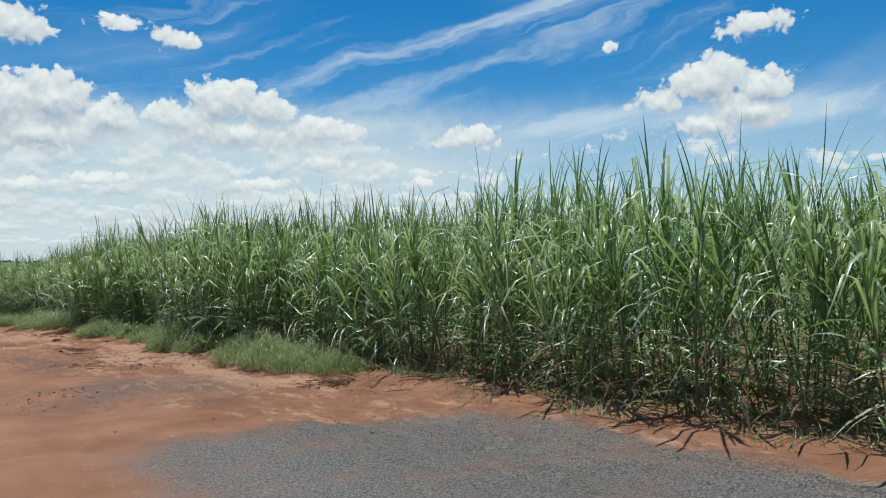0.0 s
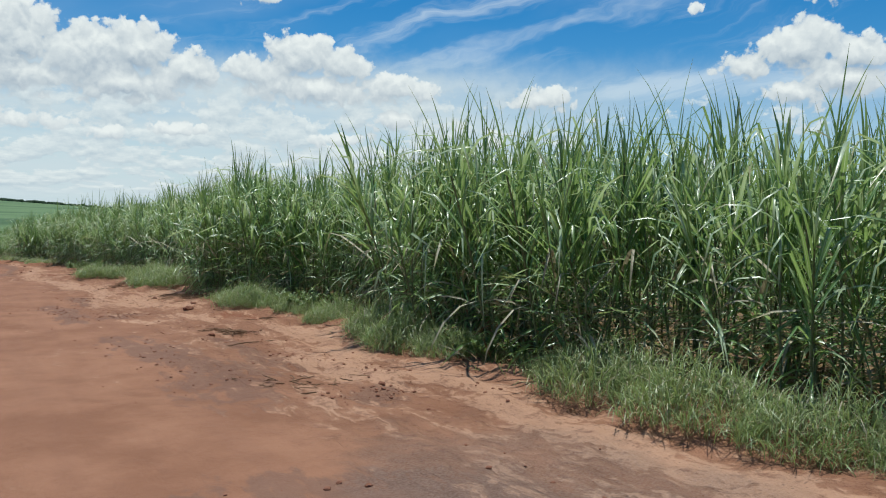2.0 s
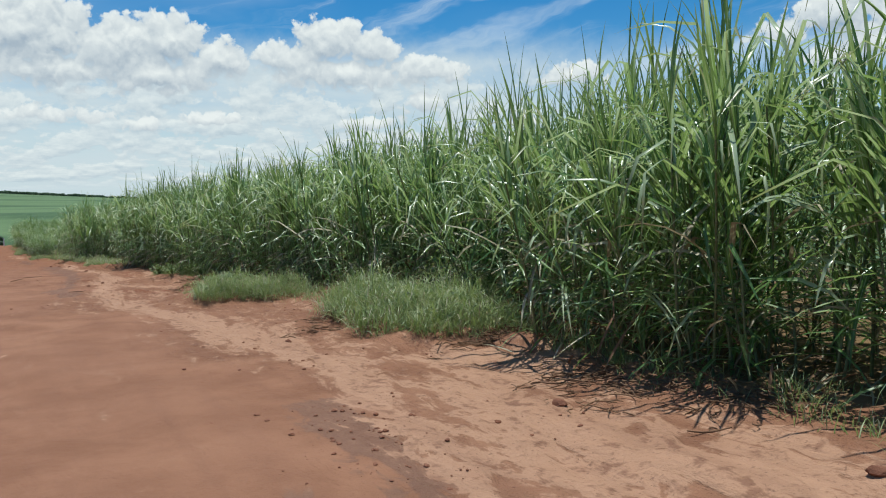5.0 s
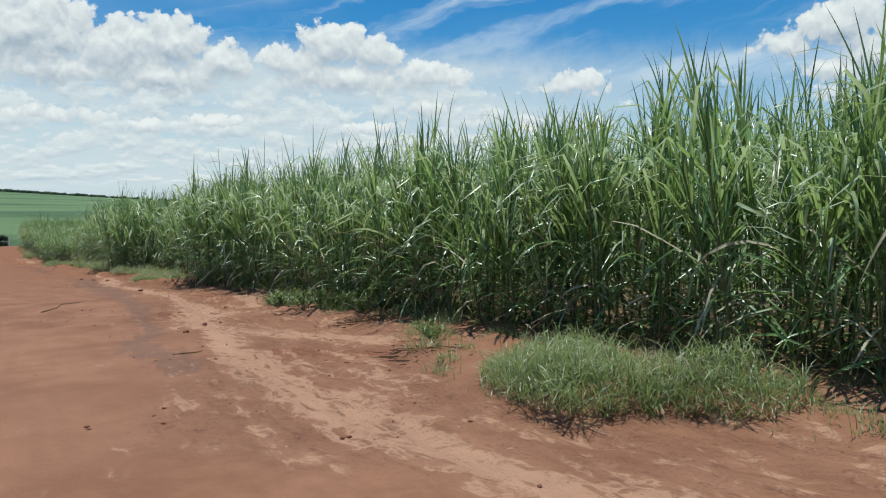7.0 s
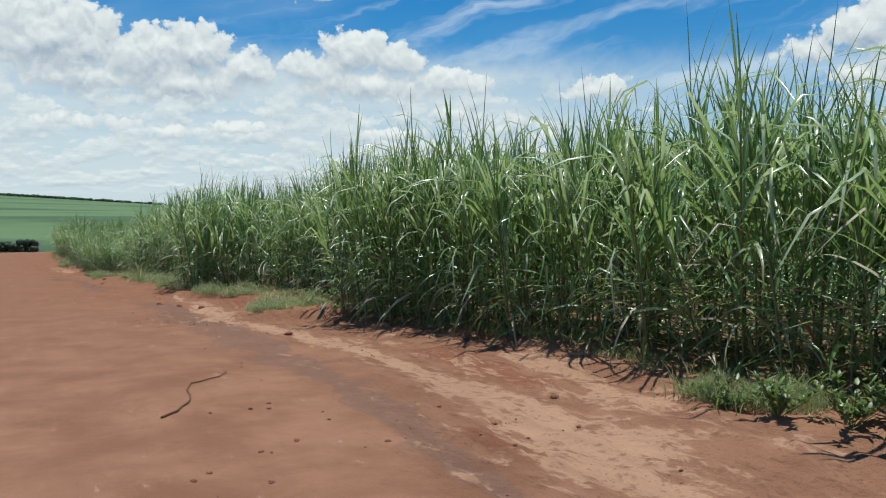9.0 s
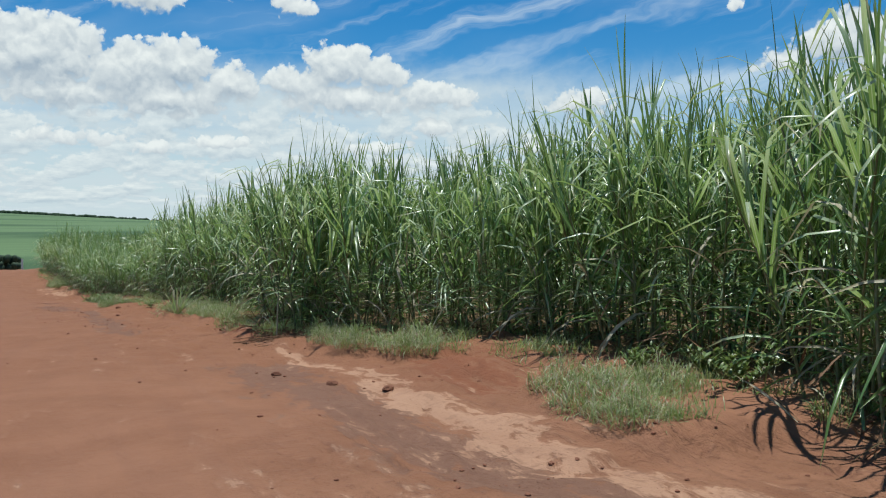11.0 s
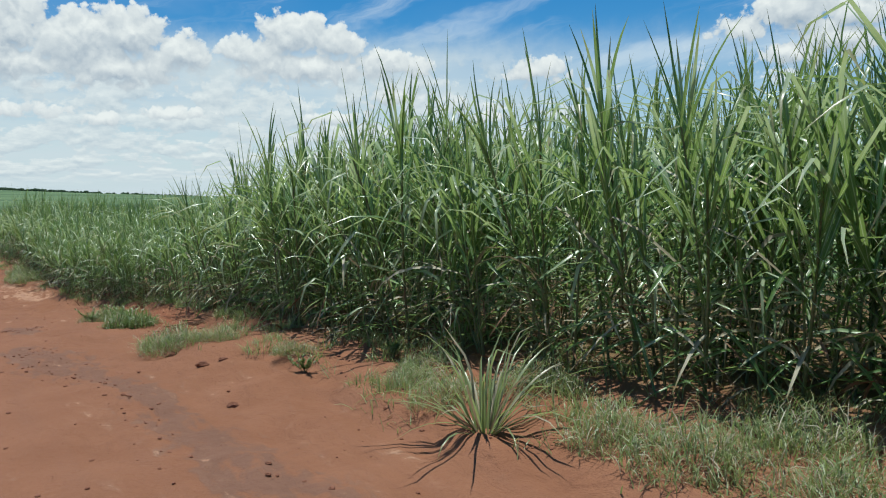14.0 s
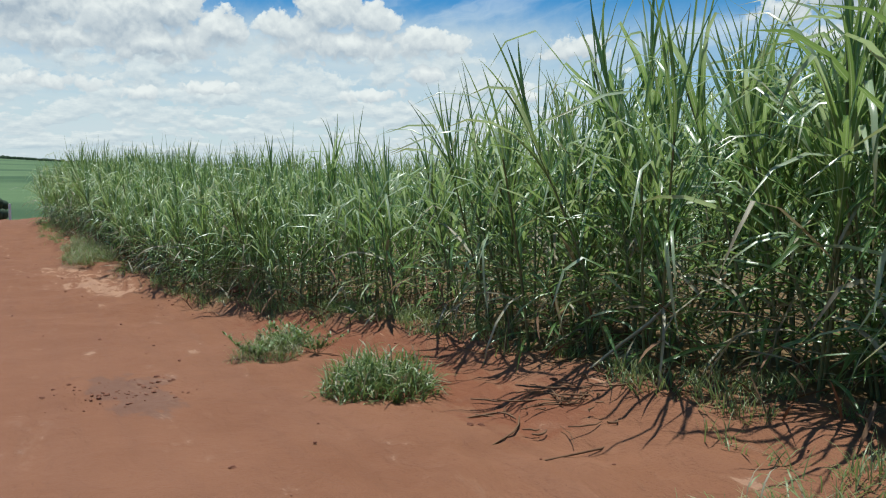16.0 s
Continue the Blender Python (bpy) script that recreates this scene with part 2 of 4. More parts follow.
def stalk_material():
    mat, k = material("cane_stalk")
    pos = k.add("ShaderNodeTexCoord").outputs["Object"]
    own = k.add("ShaderNodeObjectInfo").outputs["Random"]
    z = k.split(pos)[2]
    ring = k.m("FRACT", k.m("MULTIPLY", z, 7.0))
    node = k.step(ring, 0.86, 0.93)
    n = k.noise(pos, 12.0, 4.0)
    col = k.mix(k.m("ADD", k.m("MULTIPLY", n, 0.7), k.m("MULTIPLY", own, 0.3)), (0.06, 0.085, 0.032), (0.17, 0.19, 0.085))
    col = k.mix(k.step(n, 0.5, 0.7), col, (0.19, 0.19, 0.10))
    col = k.mix(k.m("MULTIPLY", node, 0.6), col, (0.12, 0.09, 0.05))
    finish(k, principled(k, col, 0.5, node, 0.3, 0.004))
    return mat


CANE_STALK = stalk_material()


# Marks on the soil, each a line of (y, x, half width).
# pale sand washed into channels and pans
WASH = [
    [(70, 2.35, 0.07), (67.5, 2.3, 0.1), (64.5, 2.3, 0.22), (62.7, 2.25, 0.24), (61, 2.2, 0.2), (58, 2.7, 0.2), (56, 2.95, 0.15), (54, 3.0, 0.2), (52.3, 2.95, 0.25), (50.9, 2.9, 0.36), (50.2, 2.8, 0.36), (49.3, 2.5, 0.28), (48.3, 2.2, 0.28)],
    [(54.5, 4.5, 0.14), (53.3, 4.4, 0.2), (51.3, 4.0, 0.2)],
    [(48.2, 2.75, 0.18), (47.4, 2.9, 0.2), (46.6, 3.6, 0.32), (45.4, 4.3, 0.28)]]
WASH_NEAR = [
    [(49, 2.6, 0.2), (46, 2.2, 0.2), (43, 2.2, 0.25), (40, 2.4, 0.3), (37.9, 2.8, 0.38), (35.5, 3.1, 0.45), (34.4, 3.3, 0.4), (32.6, 3.4, 0.3), (31, 3.1, 0.2), (29.6, 2.95, 0.2), (28.5, 2.75, 0.2)],
    [(32.0, 4.5, 0.35), (31.2, 5.2, 0.3), (30.4, 4.1, 0.5), (29.2, 3.9, 0.55), (28.3, 3.7, 0.6), (27.4, 4.2, 0.4)],
    [(31.5, 3.3, 0.2), (29.5, 2.9, 0.2), (27.3, 2.6, 0.14)], [(25, 3.9, 0.22), (24.1, 4.2, 0.26)], [(24.2, 2.7, 0.2), (23.8, 3.1, 0.22)]]
WASH_FIRST = [
    [(21.6, 4.9, 0.3), (20.6, 5.0, 0.4), (19.4, 5.0, 0.35), (18.2, 4.4, 0.35), (17, 4.1, 0.3), (16.5, 4.8, 0.35), (15.6, 4.9, 0.28), (14.4, 4.7, 0.2), (12.5, 4.8, 0.25), (11, 4.8, 0.2)],
    [(102, -0.2, 0.5), (100, 0.1, 0.5), (97.6, 0.4, 0.4)]]
# dark gravel of the wheel tracks and crumbled crust
GRAVEL = [
    [(67, 1.6, 0.5), (59.4, 1.85, 0.5), (55.3, 1.9, 0.34), (52, 1.85, 0.2), (50, 1.65, 0.16), (48.3, 1.6, 0.2), (47.5, 1.2, 0.24), (45.8, 1.25, 0.32), (44.3, 1.4, 0.3)],
    [(83.5, 0.1, 0.2), (78.8, 0.6, 0.28), (76.3, 0.6, 0.3), (73.5, 0.6, 0.3)], [(85.6, -0.5, 0.3), (84.0, -0.1, 0.45), (83.2, -0.3, 0.3)], [(89.6, -0.5, 0.3), (88.4, -0.35, 0.3)]]
GRAVEL_NEAR = [
    [(30.6, 2.6, 0.25), (28.3, 2.5, 0.3)], [(28.3, 1.7, 0.2), (26.4, 2.0, 0.34), (24.3, 1.8, 0.3)], [(25.6, 3.0, 0.3), (24.8, 2.6, 0.3)],
    [(21.6, 2.2, 0.3), (19.2, 2.5, 0.45), (17.6, 2.9, 0.6), (16.4, 2.6, 0.5)], [(16.3, 4.3, 0.3), (15.7, 3.7, 0.35)], [(22.5, 3.7, 0.14), (21.8, 4.5, 0.16)],
    [(20.9, 3.6, 0.2), (18.4, 3.6, 0.3), (16.7, 4.6, 0.2)], [(13.5, 1.8, 0.35), (12.4, 3.1, 0.7), (11.2, 2.0, 0.6)]]
# damp red earth
DAMP = [[(45.2, 2.8, 0.4), (44.3, 3.8, 0.34)], [(51.2, 2.15, 0.2), (50.4, 2.3, 0.24)], [(24.6, 4.7, 0.3), (23.4, 5.3, 0.3)],
        [(65.4, 3.6, 0.7), (63.9, 3.1, 0.6)], [(55.5, 3.9, 0.5), (52.8, 3.7, 0.4)], [(72.6, 2.9, 0.4), (70.2, 2.3, 0.3)], [(92.6, 1.9, 0.5), (89.4, 2.2, 0.5), (86.6, 2.0, 0.4)]]


def mark(lines, x, y):
    """1 on the middle of the nearest line, 0 on its rim, -1 at twice its width and past it."""
    best = np.full(np.shape(x), -1.0)
    for line in lines:
        for (ya, xa, wa), (yb, xb, wb) in zip(line, line[1:]):
            dx, dy = xb - xa, yb - ya
            f = np.clip(((x - xa) * dx + (y - ya) * dy) / (dx * dx + dy * dy), 0, 1)
            best = np.maximum(best, 1 - np.hypot(x - xa - f * dx, y - ya - f * dy) / (wa + (wb - wa) * f))
    return np.clip(best, -1, 1)


def ground_material():
    mat, k = material("soil")
    pos = k.add("ShaderNodeTexCoord").outputs["Object"]
    x, y, z = k.split(pos)
    edge = k.add("ShaderNodeAttribute")
    edge.attribute_name = "verge"              # metres past the edge of the bare track
    e = edge.outputs["Fac"]
    big = k.noise(pos, 0.22, 3.0)
    mid = k.noise(pos, 1.1, 5.0, 0.6)
    fine = k.noise(pos, 9.0, 5.0, 0.65)
    grit = k.noise(pos, 60.0, 3.0, 0.6)
    def attribute(name):
        n = k.add("ShaderNodeAttribute")
        n.attribute_name = name
        return n.outputs["Fac"]

    red = k.mix(k.step(mid, 0.3, 0.7), (0.194, 0.088, 0.050), (0.284, 0.139, 0.083))
    red = k.mix(k.m("MULTIPLY", k.step(big, 0.42, 0.62), 0.5), red, (0.246, 0.118, 0.071))
    red = k.mix(k.m("MULTIPLY", k.step(y, 52.0, 72.0), 0.6), red, (0.214, 0.090, 0.047))
    sand = k.mix(k.m("ADD", k.m("MULTIPLY", fine, 0.5), k.m("MULTIPLY", mid, 0.5)), (0.32, 0.172, 0.105), (0.45, 0.270, 0.178))
    # the belt between the wheel tracks and the verge is broken by the runoff
    belt = k.m("MULTIPLY", k.step(e, -3.0, -2.0), k.step(e, 0.5, 0.0))
    belt = k.m("MULTIPLY", belt, k.step(y, 56.0, 68.0, 1.0, 0.15))
    flow = k.noise(k.xyz(k.m("MULTIPLY", x, 2.3), k.m("MULTIPLY", y, 0.62)), 1.0, 10.0, 0.66, dist=0.3)
    chips = k.noise(k.xyz(k.m("MULTIPLY", x, 5.2), k.m("MULTIPLY", y, 2.4), 3.0), 1.0, 6.0, 0.62, dist=0.5)
    rough = k.m("ADD", k.m("MULTIPLY", k.m("SUBTRACT", flow, 0.5), 2.2), k.m("MULTIPLY", k.m("SUBTRACT", chips, 0.5), 2.2))
    damp = k.step(k.m("ADD", k.m("MULTIPLY", attribute("damp"), 0.5), rough), -0.05, 0.3)
    col = k.mix(k.m("MULTIPLY", damp, 0.7), red, (0.190, 0.066, 0.034))
    dark = k.step(k.m("ADD", k.m("MULTIPLY", attribute("gravel"), 0.5), rough), -0.08, 0.25)
    col = k.mix(k.m("MULTIPLY", dark, 0.62), col, k.mix(fine, (0.095, 0.052, 0.040), (0.200, 0.118, 0.086)))
    level = k.m("ADD", k.m("MULTIPLY", attribute("wash"), 0.32), k.m("ADD", k.m("SUBTRACT", rough, 0.10), k.m("MULTIPLY", k.m("SUBTRACT", belt, 0.35), 0.36)))
    grain = k.noise(k.xyz(k.m("MULTIPLY", x, 13.0), k.m("MULTIPLY", y, 5.0), 6.0), 1.0, 5.0, 0.65)
    wash = k.step(k.m("ADD", level, k.m("MULTIPLY", k.m("SUBTRACT", grain, 0.5), 0.7)), -0.04, 0.12)
    film = k.step(level, -0.34, 0.16)         # a thin spread of the same sand round the washes
    col = k.mix(k.m("MULTIPLY", film, 0.25), col, sand)
    col = k.mix(k.m("MULTIPLY", wash, 0.85), col, sand)
    track = k.noise(k.xyz(k.m("MULTIPLY", x, 4.0), k.m("MULTIPLY", y, 0.22)), 1.0, 4.0, 0.55)
    col = k.mix(k.m("MULTIPLY", k.step(track, 0.46, 0.66), 0.22), col, (0.195, 0.092, 0.058))
    # dark damp crust, thickest in the belt
    crust = k.step(k.m("ADD", k.m("MULTIPLY", fine, 0.45), k.m("MULTIPLY", chips, 0.55)), 0.52, 0.62)
    col = k.mix(k.m("MULTIPLY", crust, k.m("ADD", 0.06, k.m("MULTIPLY", belt, 0.55))), col, (0.125, 0.050, 0.031))
    spots = k.noise(pos, 26.0, 3.0, 0.6)
    col = k.mix(k.m("MULTIPLY", k.step(spots, 0.62, 0.70), k.m("ADD", 0.15, k.m("MULTIPLY", belt, 0.4))), col, (0.095, 0.042, 0.030))
    # worn tarmac at the start, under a skin of red dust
    wob = k.m("MULTIPLY", k.m("SUBTRACT", mid, 0.5), 2.2)
    bow = k.m("MULTIPLY", k.m("POWER", k.m("MAXIMUM", k.m("SUBTRACT", x, 3.6), 0.0), 1.6), 0.36)
    tar = k.m("MULTIPLY", k.step(k.m("ADD", k.m("ADD", y, bow), wob), 8.4, 7.3), k.step(k.m("ADD", x, wob), 1.3, 2.3))
    tar = k.m("MULTIPLY", tar, k.step(e, 0.15, -0.25))
    px_, py_ = k.m("MULTIPLY", k.m("SUBTRACT", x, 3.6), 0.62), k.m("MULTIPLY", k.m("SUBTRACT", y, 12.6), 0.42)
    patch = k.m("ADD", k.m("SQRT", k.m("ADD", k.m("MULTIPLY", px_, px_), k.m("MULTIPLY", py_, py_))), k.m("MULTIPLY", wob, 0.5))
    tar = k.m("MAXIMUM", tar, k.m("MULTIPLY", k.step(patch, 1.0, 0.5), 0.3))
    stones = k.noise(pos, 48.0, 5.0, 0.72)
    tarmac = k.mix(k.step(stones, 0.38, 0.64), (0.055, 0.050, 0.046), (0.21, 0.19, 0.172))
    tarmac = k.mix(k.m("MULTIPLY", k.step(mid, 0.45, 0.7), 0.45), tarmac, (0.20, 0.115, 0.085))
    col = k.mix(tar, col, tarmac)
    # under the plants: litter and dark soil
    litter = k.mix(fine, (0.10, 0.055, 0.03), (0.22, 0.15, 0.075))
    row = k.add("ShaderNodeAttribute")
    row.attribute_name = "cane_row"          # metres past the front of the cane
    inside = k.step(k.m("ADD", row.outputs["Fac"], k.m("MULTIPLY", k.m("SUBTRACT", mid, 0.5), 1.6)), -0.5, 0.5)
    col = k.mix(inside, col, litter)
    # far fields
    stripe = k.noise(k.xyz(k.m("MULTIPLY", x, 0.004), k.m("MULTIPLY", y, 0.012)), 1.0, 3.0)
    field = k.mix(k.step(stripe, 0.40, 0.52), (0.055, 0.098, 0.045), (0.130, 0.195, 0.088))
    rows = k.noise(k.xyz(k.m("MULTIPLY", x, 0.02), k.m("MULTIPLY", y, 0.25)), 1.0, 4.0)
    field = k.mix(k.m("MULTIPLY", rows, 0.6), field, (0.062, 0.108, 0.050))
    away = k.m("MAXIMUM", k.step(y, 150.0, 190.0), k.step(row.outputs["Fac"], 8.0, 12.0))
    away = k.m("MAXIMUM", away, k.step(k.m("ADD", x, k.m("MULTIPLY", mid, 2.0)), -5.0, -7.5))
    col = k.mix(away, col, field)
    col = k.mix(k.m("MULTIPLY", k.step(grit, 0.55, 0.75), 0.18), col, (0.12, 0.05, 0.035))
    flat = k.m("ADD", 0.3, k.m("MULTIPLY", k.m("SUBTRACT", belt, k.m("MULTIPLY", wash, 0.5)), 0.6))
    relief = k.m("ADD", k.m("MULTIPLY", k.m("SUBTRACT", fine, 0.5), 0.6), k.m("MULTIPLY", k.m("SUBTRACT", chips, 0.5), 2.2))
    h = k.m("ADD", k.m("MULTIPLY", relief, flat), k.m("MULTIPLY", grit, 0.12))
    finish(k, principled(k, col, 0.92, h, 0.9, 0.08, 0.15))
    return mat


SOIL = ground_material()


def plain(name, a, b, scale, rough=0.9, bump=0.5):
    mat, k = material(name)
    pos = k.add("ShaderNodeTexCoord").outputs["Object"]
    n = k.noise(pos, scale, 5.0, 0.6)
    own = k.add("ShaderNodeObjectInfo").outputs["Random"]
    col = k.mix(k.m("ADD", k.m("MULTIPLY", n, 0.7), k.m("MULTIPLY", own, 0.3)), a, b)
    finish(k, principled(k, col, rough, n, bump, 0.02, 0.2))
    return mat


CLOD = plain("clod", (0.12, 0.048, 0.03), (0.26, 0.115, 0.07), 14.0)
STRAW = plain("dead_straw", (0.07, 0.035, 0.02), (0.24, 0.14, 0.08), 9.0, 0.8)
WOODS = plain("far_woods", (0.012, 0.028, 0.014), (0.03, 0.055, 0.024), 0.3, 0.9)
HEDGE = plain("hedge_leaves", (0.022, 0.040, 0.022), (0.048, 0.078, 0.042), 2.0, 0.7)
PAINT = plain("post_paint", (0.55, 0.55, 0.52), (0.78, 0.78, 0.75), 6.0, 0.6, 0.1)


# ---------------------------------------------------------------- plan of the place
EDGE_Y = [-30, 9, 13, 16, 18.4, 20, 22, 24, 26, 28, 30, 31.5, 32.6, 33.4, 36, 38.4, 39.8, 40.8, 42, 44, 45.6, 47, 48.2, 50, 51.2, 52, 54.3, 56.4, 59, 60.6, 61, 62.2, 63.3, 63.7, 65.8, 66.4, 67, 67.8, 70.5, 74, 78, 79.2, 80.5, 81.6, 83, 83.9, 84.5, 86.6, 90, 92, 94.3, 96.2, 100.6, 104, 109.4, 117, 150]
EDGE_X = [6.2, 5.6, 5.2, 5.3, 5.0, 5.4, 5.5, 5.4, 4.7, 4.9, 5.2, 5.4, 5.2, 4.5, 4.5, 4.9, 4.4, 3.2, 3.2, 3.8, 4.5, 4.9, 4.6, 3.9, 4.0, 4.5, 5.0, 4.9, 4.7, 4.3, 2.7, 2.8, 3.2, 3.9, 4.2, 3.3, 2.9, 2.5, 2.2, 2.3, 1.8, 1.9, 2.2, 2.0, 1.3, 1.1, 2.3, 2.5, 2.6, 2.2, 1.4, 1.0, 0.4, 0.2, -0.7, -0.7, -0.7]
CANE_Y = [-30, 7, 14.5, 16.3, 19.4, 20.8, 22, 25, 28, 31.5, 33, 36, 42, 48, 55, 58, 59.5, 60.5, 61.6, 66, 68.5, 70, 72.5, 75.5, 79, 82, 85, 88, 90, 91.3, 93, 94.3, 96.2, 100.6, 105, 112, 119]
CANE_X = [7.6, 6.6, 6.8, 6.0, 6.0, 7.1, 7.3, 6.8, 5.7, 5.6, 6.9, 7.0, 6.4, 5.6, 5.4, 5.0, 4.3, 4.3, 5.6, 5.5, 4.7, 3.0, 3.4, 4.4, 3.9, 3.4, 3.3, 3.1, 3.2, 2.9, 2.3, 1.8, 1.5, 1.1, 1.0, 0.5, 0.0]


HIGH_Y = [-30, 5, 9, 15, 21, 27, 36, 48, 58, 66, 70, 74, 80, 85, 88, 90, 92, 96, 104, 119]
HIGH_X = [0.95, 0.98, 1.03, 1.16, 1.24, 1.22, 1.25, 1.24, 1.25, 1.24, 1.24, 1.24, 1.18, 1.2, 1.1, 1.02, 0.84, 0.9, 0.97, 1.04]


def cane_high(y):
    return float(np.interp(y, HIGH_Y, HIGH_X))


def bare_edge(y):
    return float(np.interp(y, EDGE_Y, EDGE_X))


def cane_edge(y):
    return float(np.interp(y, CANE_Y, CANE_X))


def smooth(a, b, v):
    t = np.clip((v - a) / (b - a), 0, 1)
    return t * t * (3 - 2 * t)


def lie(x, y):
    """The lie of the land without its bumps."""
    near = 0.0048 * x * (1 - smooth(20, 60, abs(x))) - 0.0214 * y - 0.0001627 * y * y
    flat = -3.62
    z = near + (flat - near) * smooth(86, 104, y)
    drop = max(y - 117, 0)
    z -= min(drop, 26) ** 2 * 0.0022 + max(drop - 26, 0) * 0.114 * (1 - smooth(200, 460, y))
    if y > 200:
        ridge = 17 - 0.06 * min(max(x, -300), 600)
        z += (ridge + 5) * smooth(250, 1700, y) ** 1.2
    return float(z)


def ground_z(x, y):
    z = lie(x, y)
    if -40 < y < 150 and -30 < x < 30:
        past = x - bare_edge(y) + 0.3 * noise.noise(Vector((x * 1.1, y * 1.1, 7)))
        v = Vector((x * 0.9, y * 0.45, 0))
        fall = 1 - smooth(110, 150, y)
        z += fall * 0.05 * noise.fractal(v, 1.0, 2.0, 3)
        rough = smooth(-3.2, -1.0, past) * (1 - smooth(2, 4, past))
        z += fall * rough * 0.055 * noise.fractal(Vector((x * 2.4, y * 1.3, 5)), 0.9, 2.0, 4)
        z += fall * (0.07 + 0.05 * smooth(58, 66, y)) * smooth(-0.1, 0.28, past) - fall * 0.05 * smooth(-2.2, -1.2, past) * (1 - smooth(-0.9, -0.1, past))
        z += fall * (0.006 + 0.02 * rough) * noise.noise(Vector((x * 6, y * 4, 2)))
        z += fall * rough * 0.012 * noise.noise(Vector((x * 13, y * 9, 4)))
        z += 0.2 * math.exp(-((x - 3.4) / 0.75) ** 2 - ((y - 64.7) / 1.05) ** 2)      # a hump of dug earth
        for hx, hy, hr, hh in ((1.75, 80.3, 0.3, 0.15), (1.75, 81.4, 0.45, 0.1), (1.3, 82.4, 0.4, 0.08)):
            z += hh * math.exp(-((x - hx) ** 2 + (y - hy) ** 2) / hr ** 2)
    return z


# ---------------------------------------------------------------- mesh helpers
def mesh_of(name, verts, quads, mats=(), mat_of=None, uv=None, smooth_faces=True):
    me = bpy.data.meshes.new(name)
    verts, quads = np.asarray(verts, np.float32), np.asarray(quads, np.int32)
    n = quads.shape[1]
    me.vertices.add(len(verts))
    me.vertices.foreach_set("co", verts.ravel())
    me.loops.add(quads.size)
    me.loops.foreach_set("vertex_index", quads.ravel())
    me.polygons.add(len(quads))
    me.polygons.foreach_set("loop_start", np.arange(len(quads), dtype=np.int32) * n)
    me.polygons.foreach_set("loop_total", np.full(len(quads), n, np.int32))
    for mat in mats:
        me.materials.append(mat)
    if mat_of is not None:
        me.polygons.foreach_set("material_index", np.asarray(mat_of, np.int32))
    me.polygons.foreach_set("use_smooth", np.full(len(quads), smooth_faces))
    if uv is not None:
        layer = me.uv_layers.new(name="UVMap")
        layer.data.foreach_set("uv", np.asarray(uv, np.float32)[quads.ravel()].ravel())
    me.update(calc_edges=True)
    me.validate()
    return me


def joined(pieces):
    """Joins (verts, quads, mat_of, uv) tuples."""
    vs, qs, ms, us, n = [], [], [], [], 0
    for v, q, m, u in pieces:
        vs.append(v), qs.append(q + n), ms.append(m), us.append(u)
        n += len(v)
    return np.concatenate(vs), np.concatenate(qs), np.concatenate(ms), np.concatenate(us)


def blade(base, turn, lean, bend, length, width, rng, segs=6, mat=0, power=1.6, fold=0.25, twist=0.0, kink=None):
    """A long leaf that rises from base, leaning by lean and bending over by bend (radians)."""
    out = np.array((math.cos(turn), math.sin(turn), 0.0))
    side = np.array((-math.sin(turn), math.cos(turn), 0.0))
    up = np.array((0.0, 0.0, 1.0))
    p, verts, uv = np.array(base, float), [], []
    sway = rng.uniform(-0.25, 0.25)
    for i in range(segs + 1):
        s = i / segs
        a = lean + bend * (s ** power if kink is None else float(smooth(kink - 0.14, kink + 0.14, s)) + 0.08 * s)
        way = out * math.sin(a) + up * math.cos(a) + side * sway * s
        nrm = up * math.sin(a) - out * math.cos(a)
        w = width * (0.55 + 0.45 * min(s * 4, 1)) * (1 - s ** 2.6) ** 0.8 / 2 + 0.0008
        tw = twist * s
        sd = side * math.cos(tw) + nrm * math.sin(tw)
        verts += [p - sd * w + nrm * w * fold, p.copy(), p + sd * w + nrm * w * fold]
        uv += [(0, s), (0.5, s), (1, s)]
        p = p + way / np.linalg.norm(way) * length / segs
    quads = []
    for i in range(segs):
        a = i * 3
        quads += [(a, a + 1, a + 4, a + 3), (a + 1, a + 2, a + 5, a + 4)]
    return np.array(verts), np.array(quads), np.full(len(quads), mat), np.array(uv)


def tube(points, radii, sides=6, mat=0):
    verts, uv = [], []
    for i, (p, r) in enumerate(zip(points, radii)):
        for j in range(sides):
            a = 2 * math.pi * j / sides
            verts.append((p[0] + r * math.cos(a), p[1] + r * math.sin(a), p[2]))
            uv.append((j / sides, i / len(points)))
    quads = [(i * sides + j, i * sides + (j + 1) % sides, (i + 1) * sides + (j + 1) % sides, (i + 1) * sides + j)
             for i in range(len(points) - 1) for j in range(sides)]
    return np.array(verts), np.array(quads), np.full(len(quads), mat), np.array(uv)


def part(name, me, parent, label="", at=None):
    ob = new(name, me)
    ob.parent = parent
    if at is not None:
        ob.matrix_basis = at
    return tagged(ob, label) if label else ob


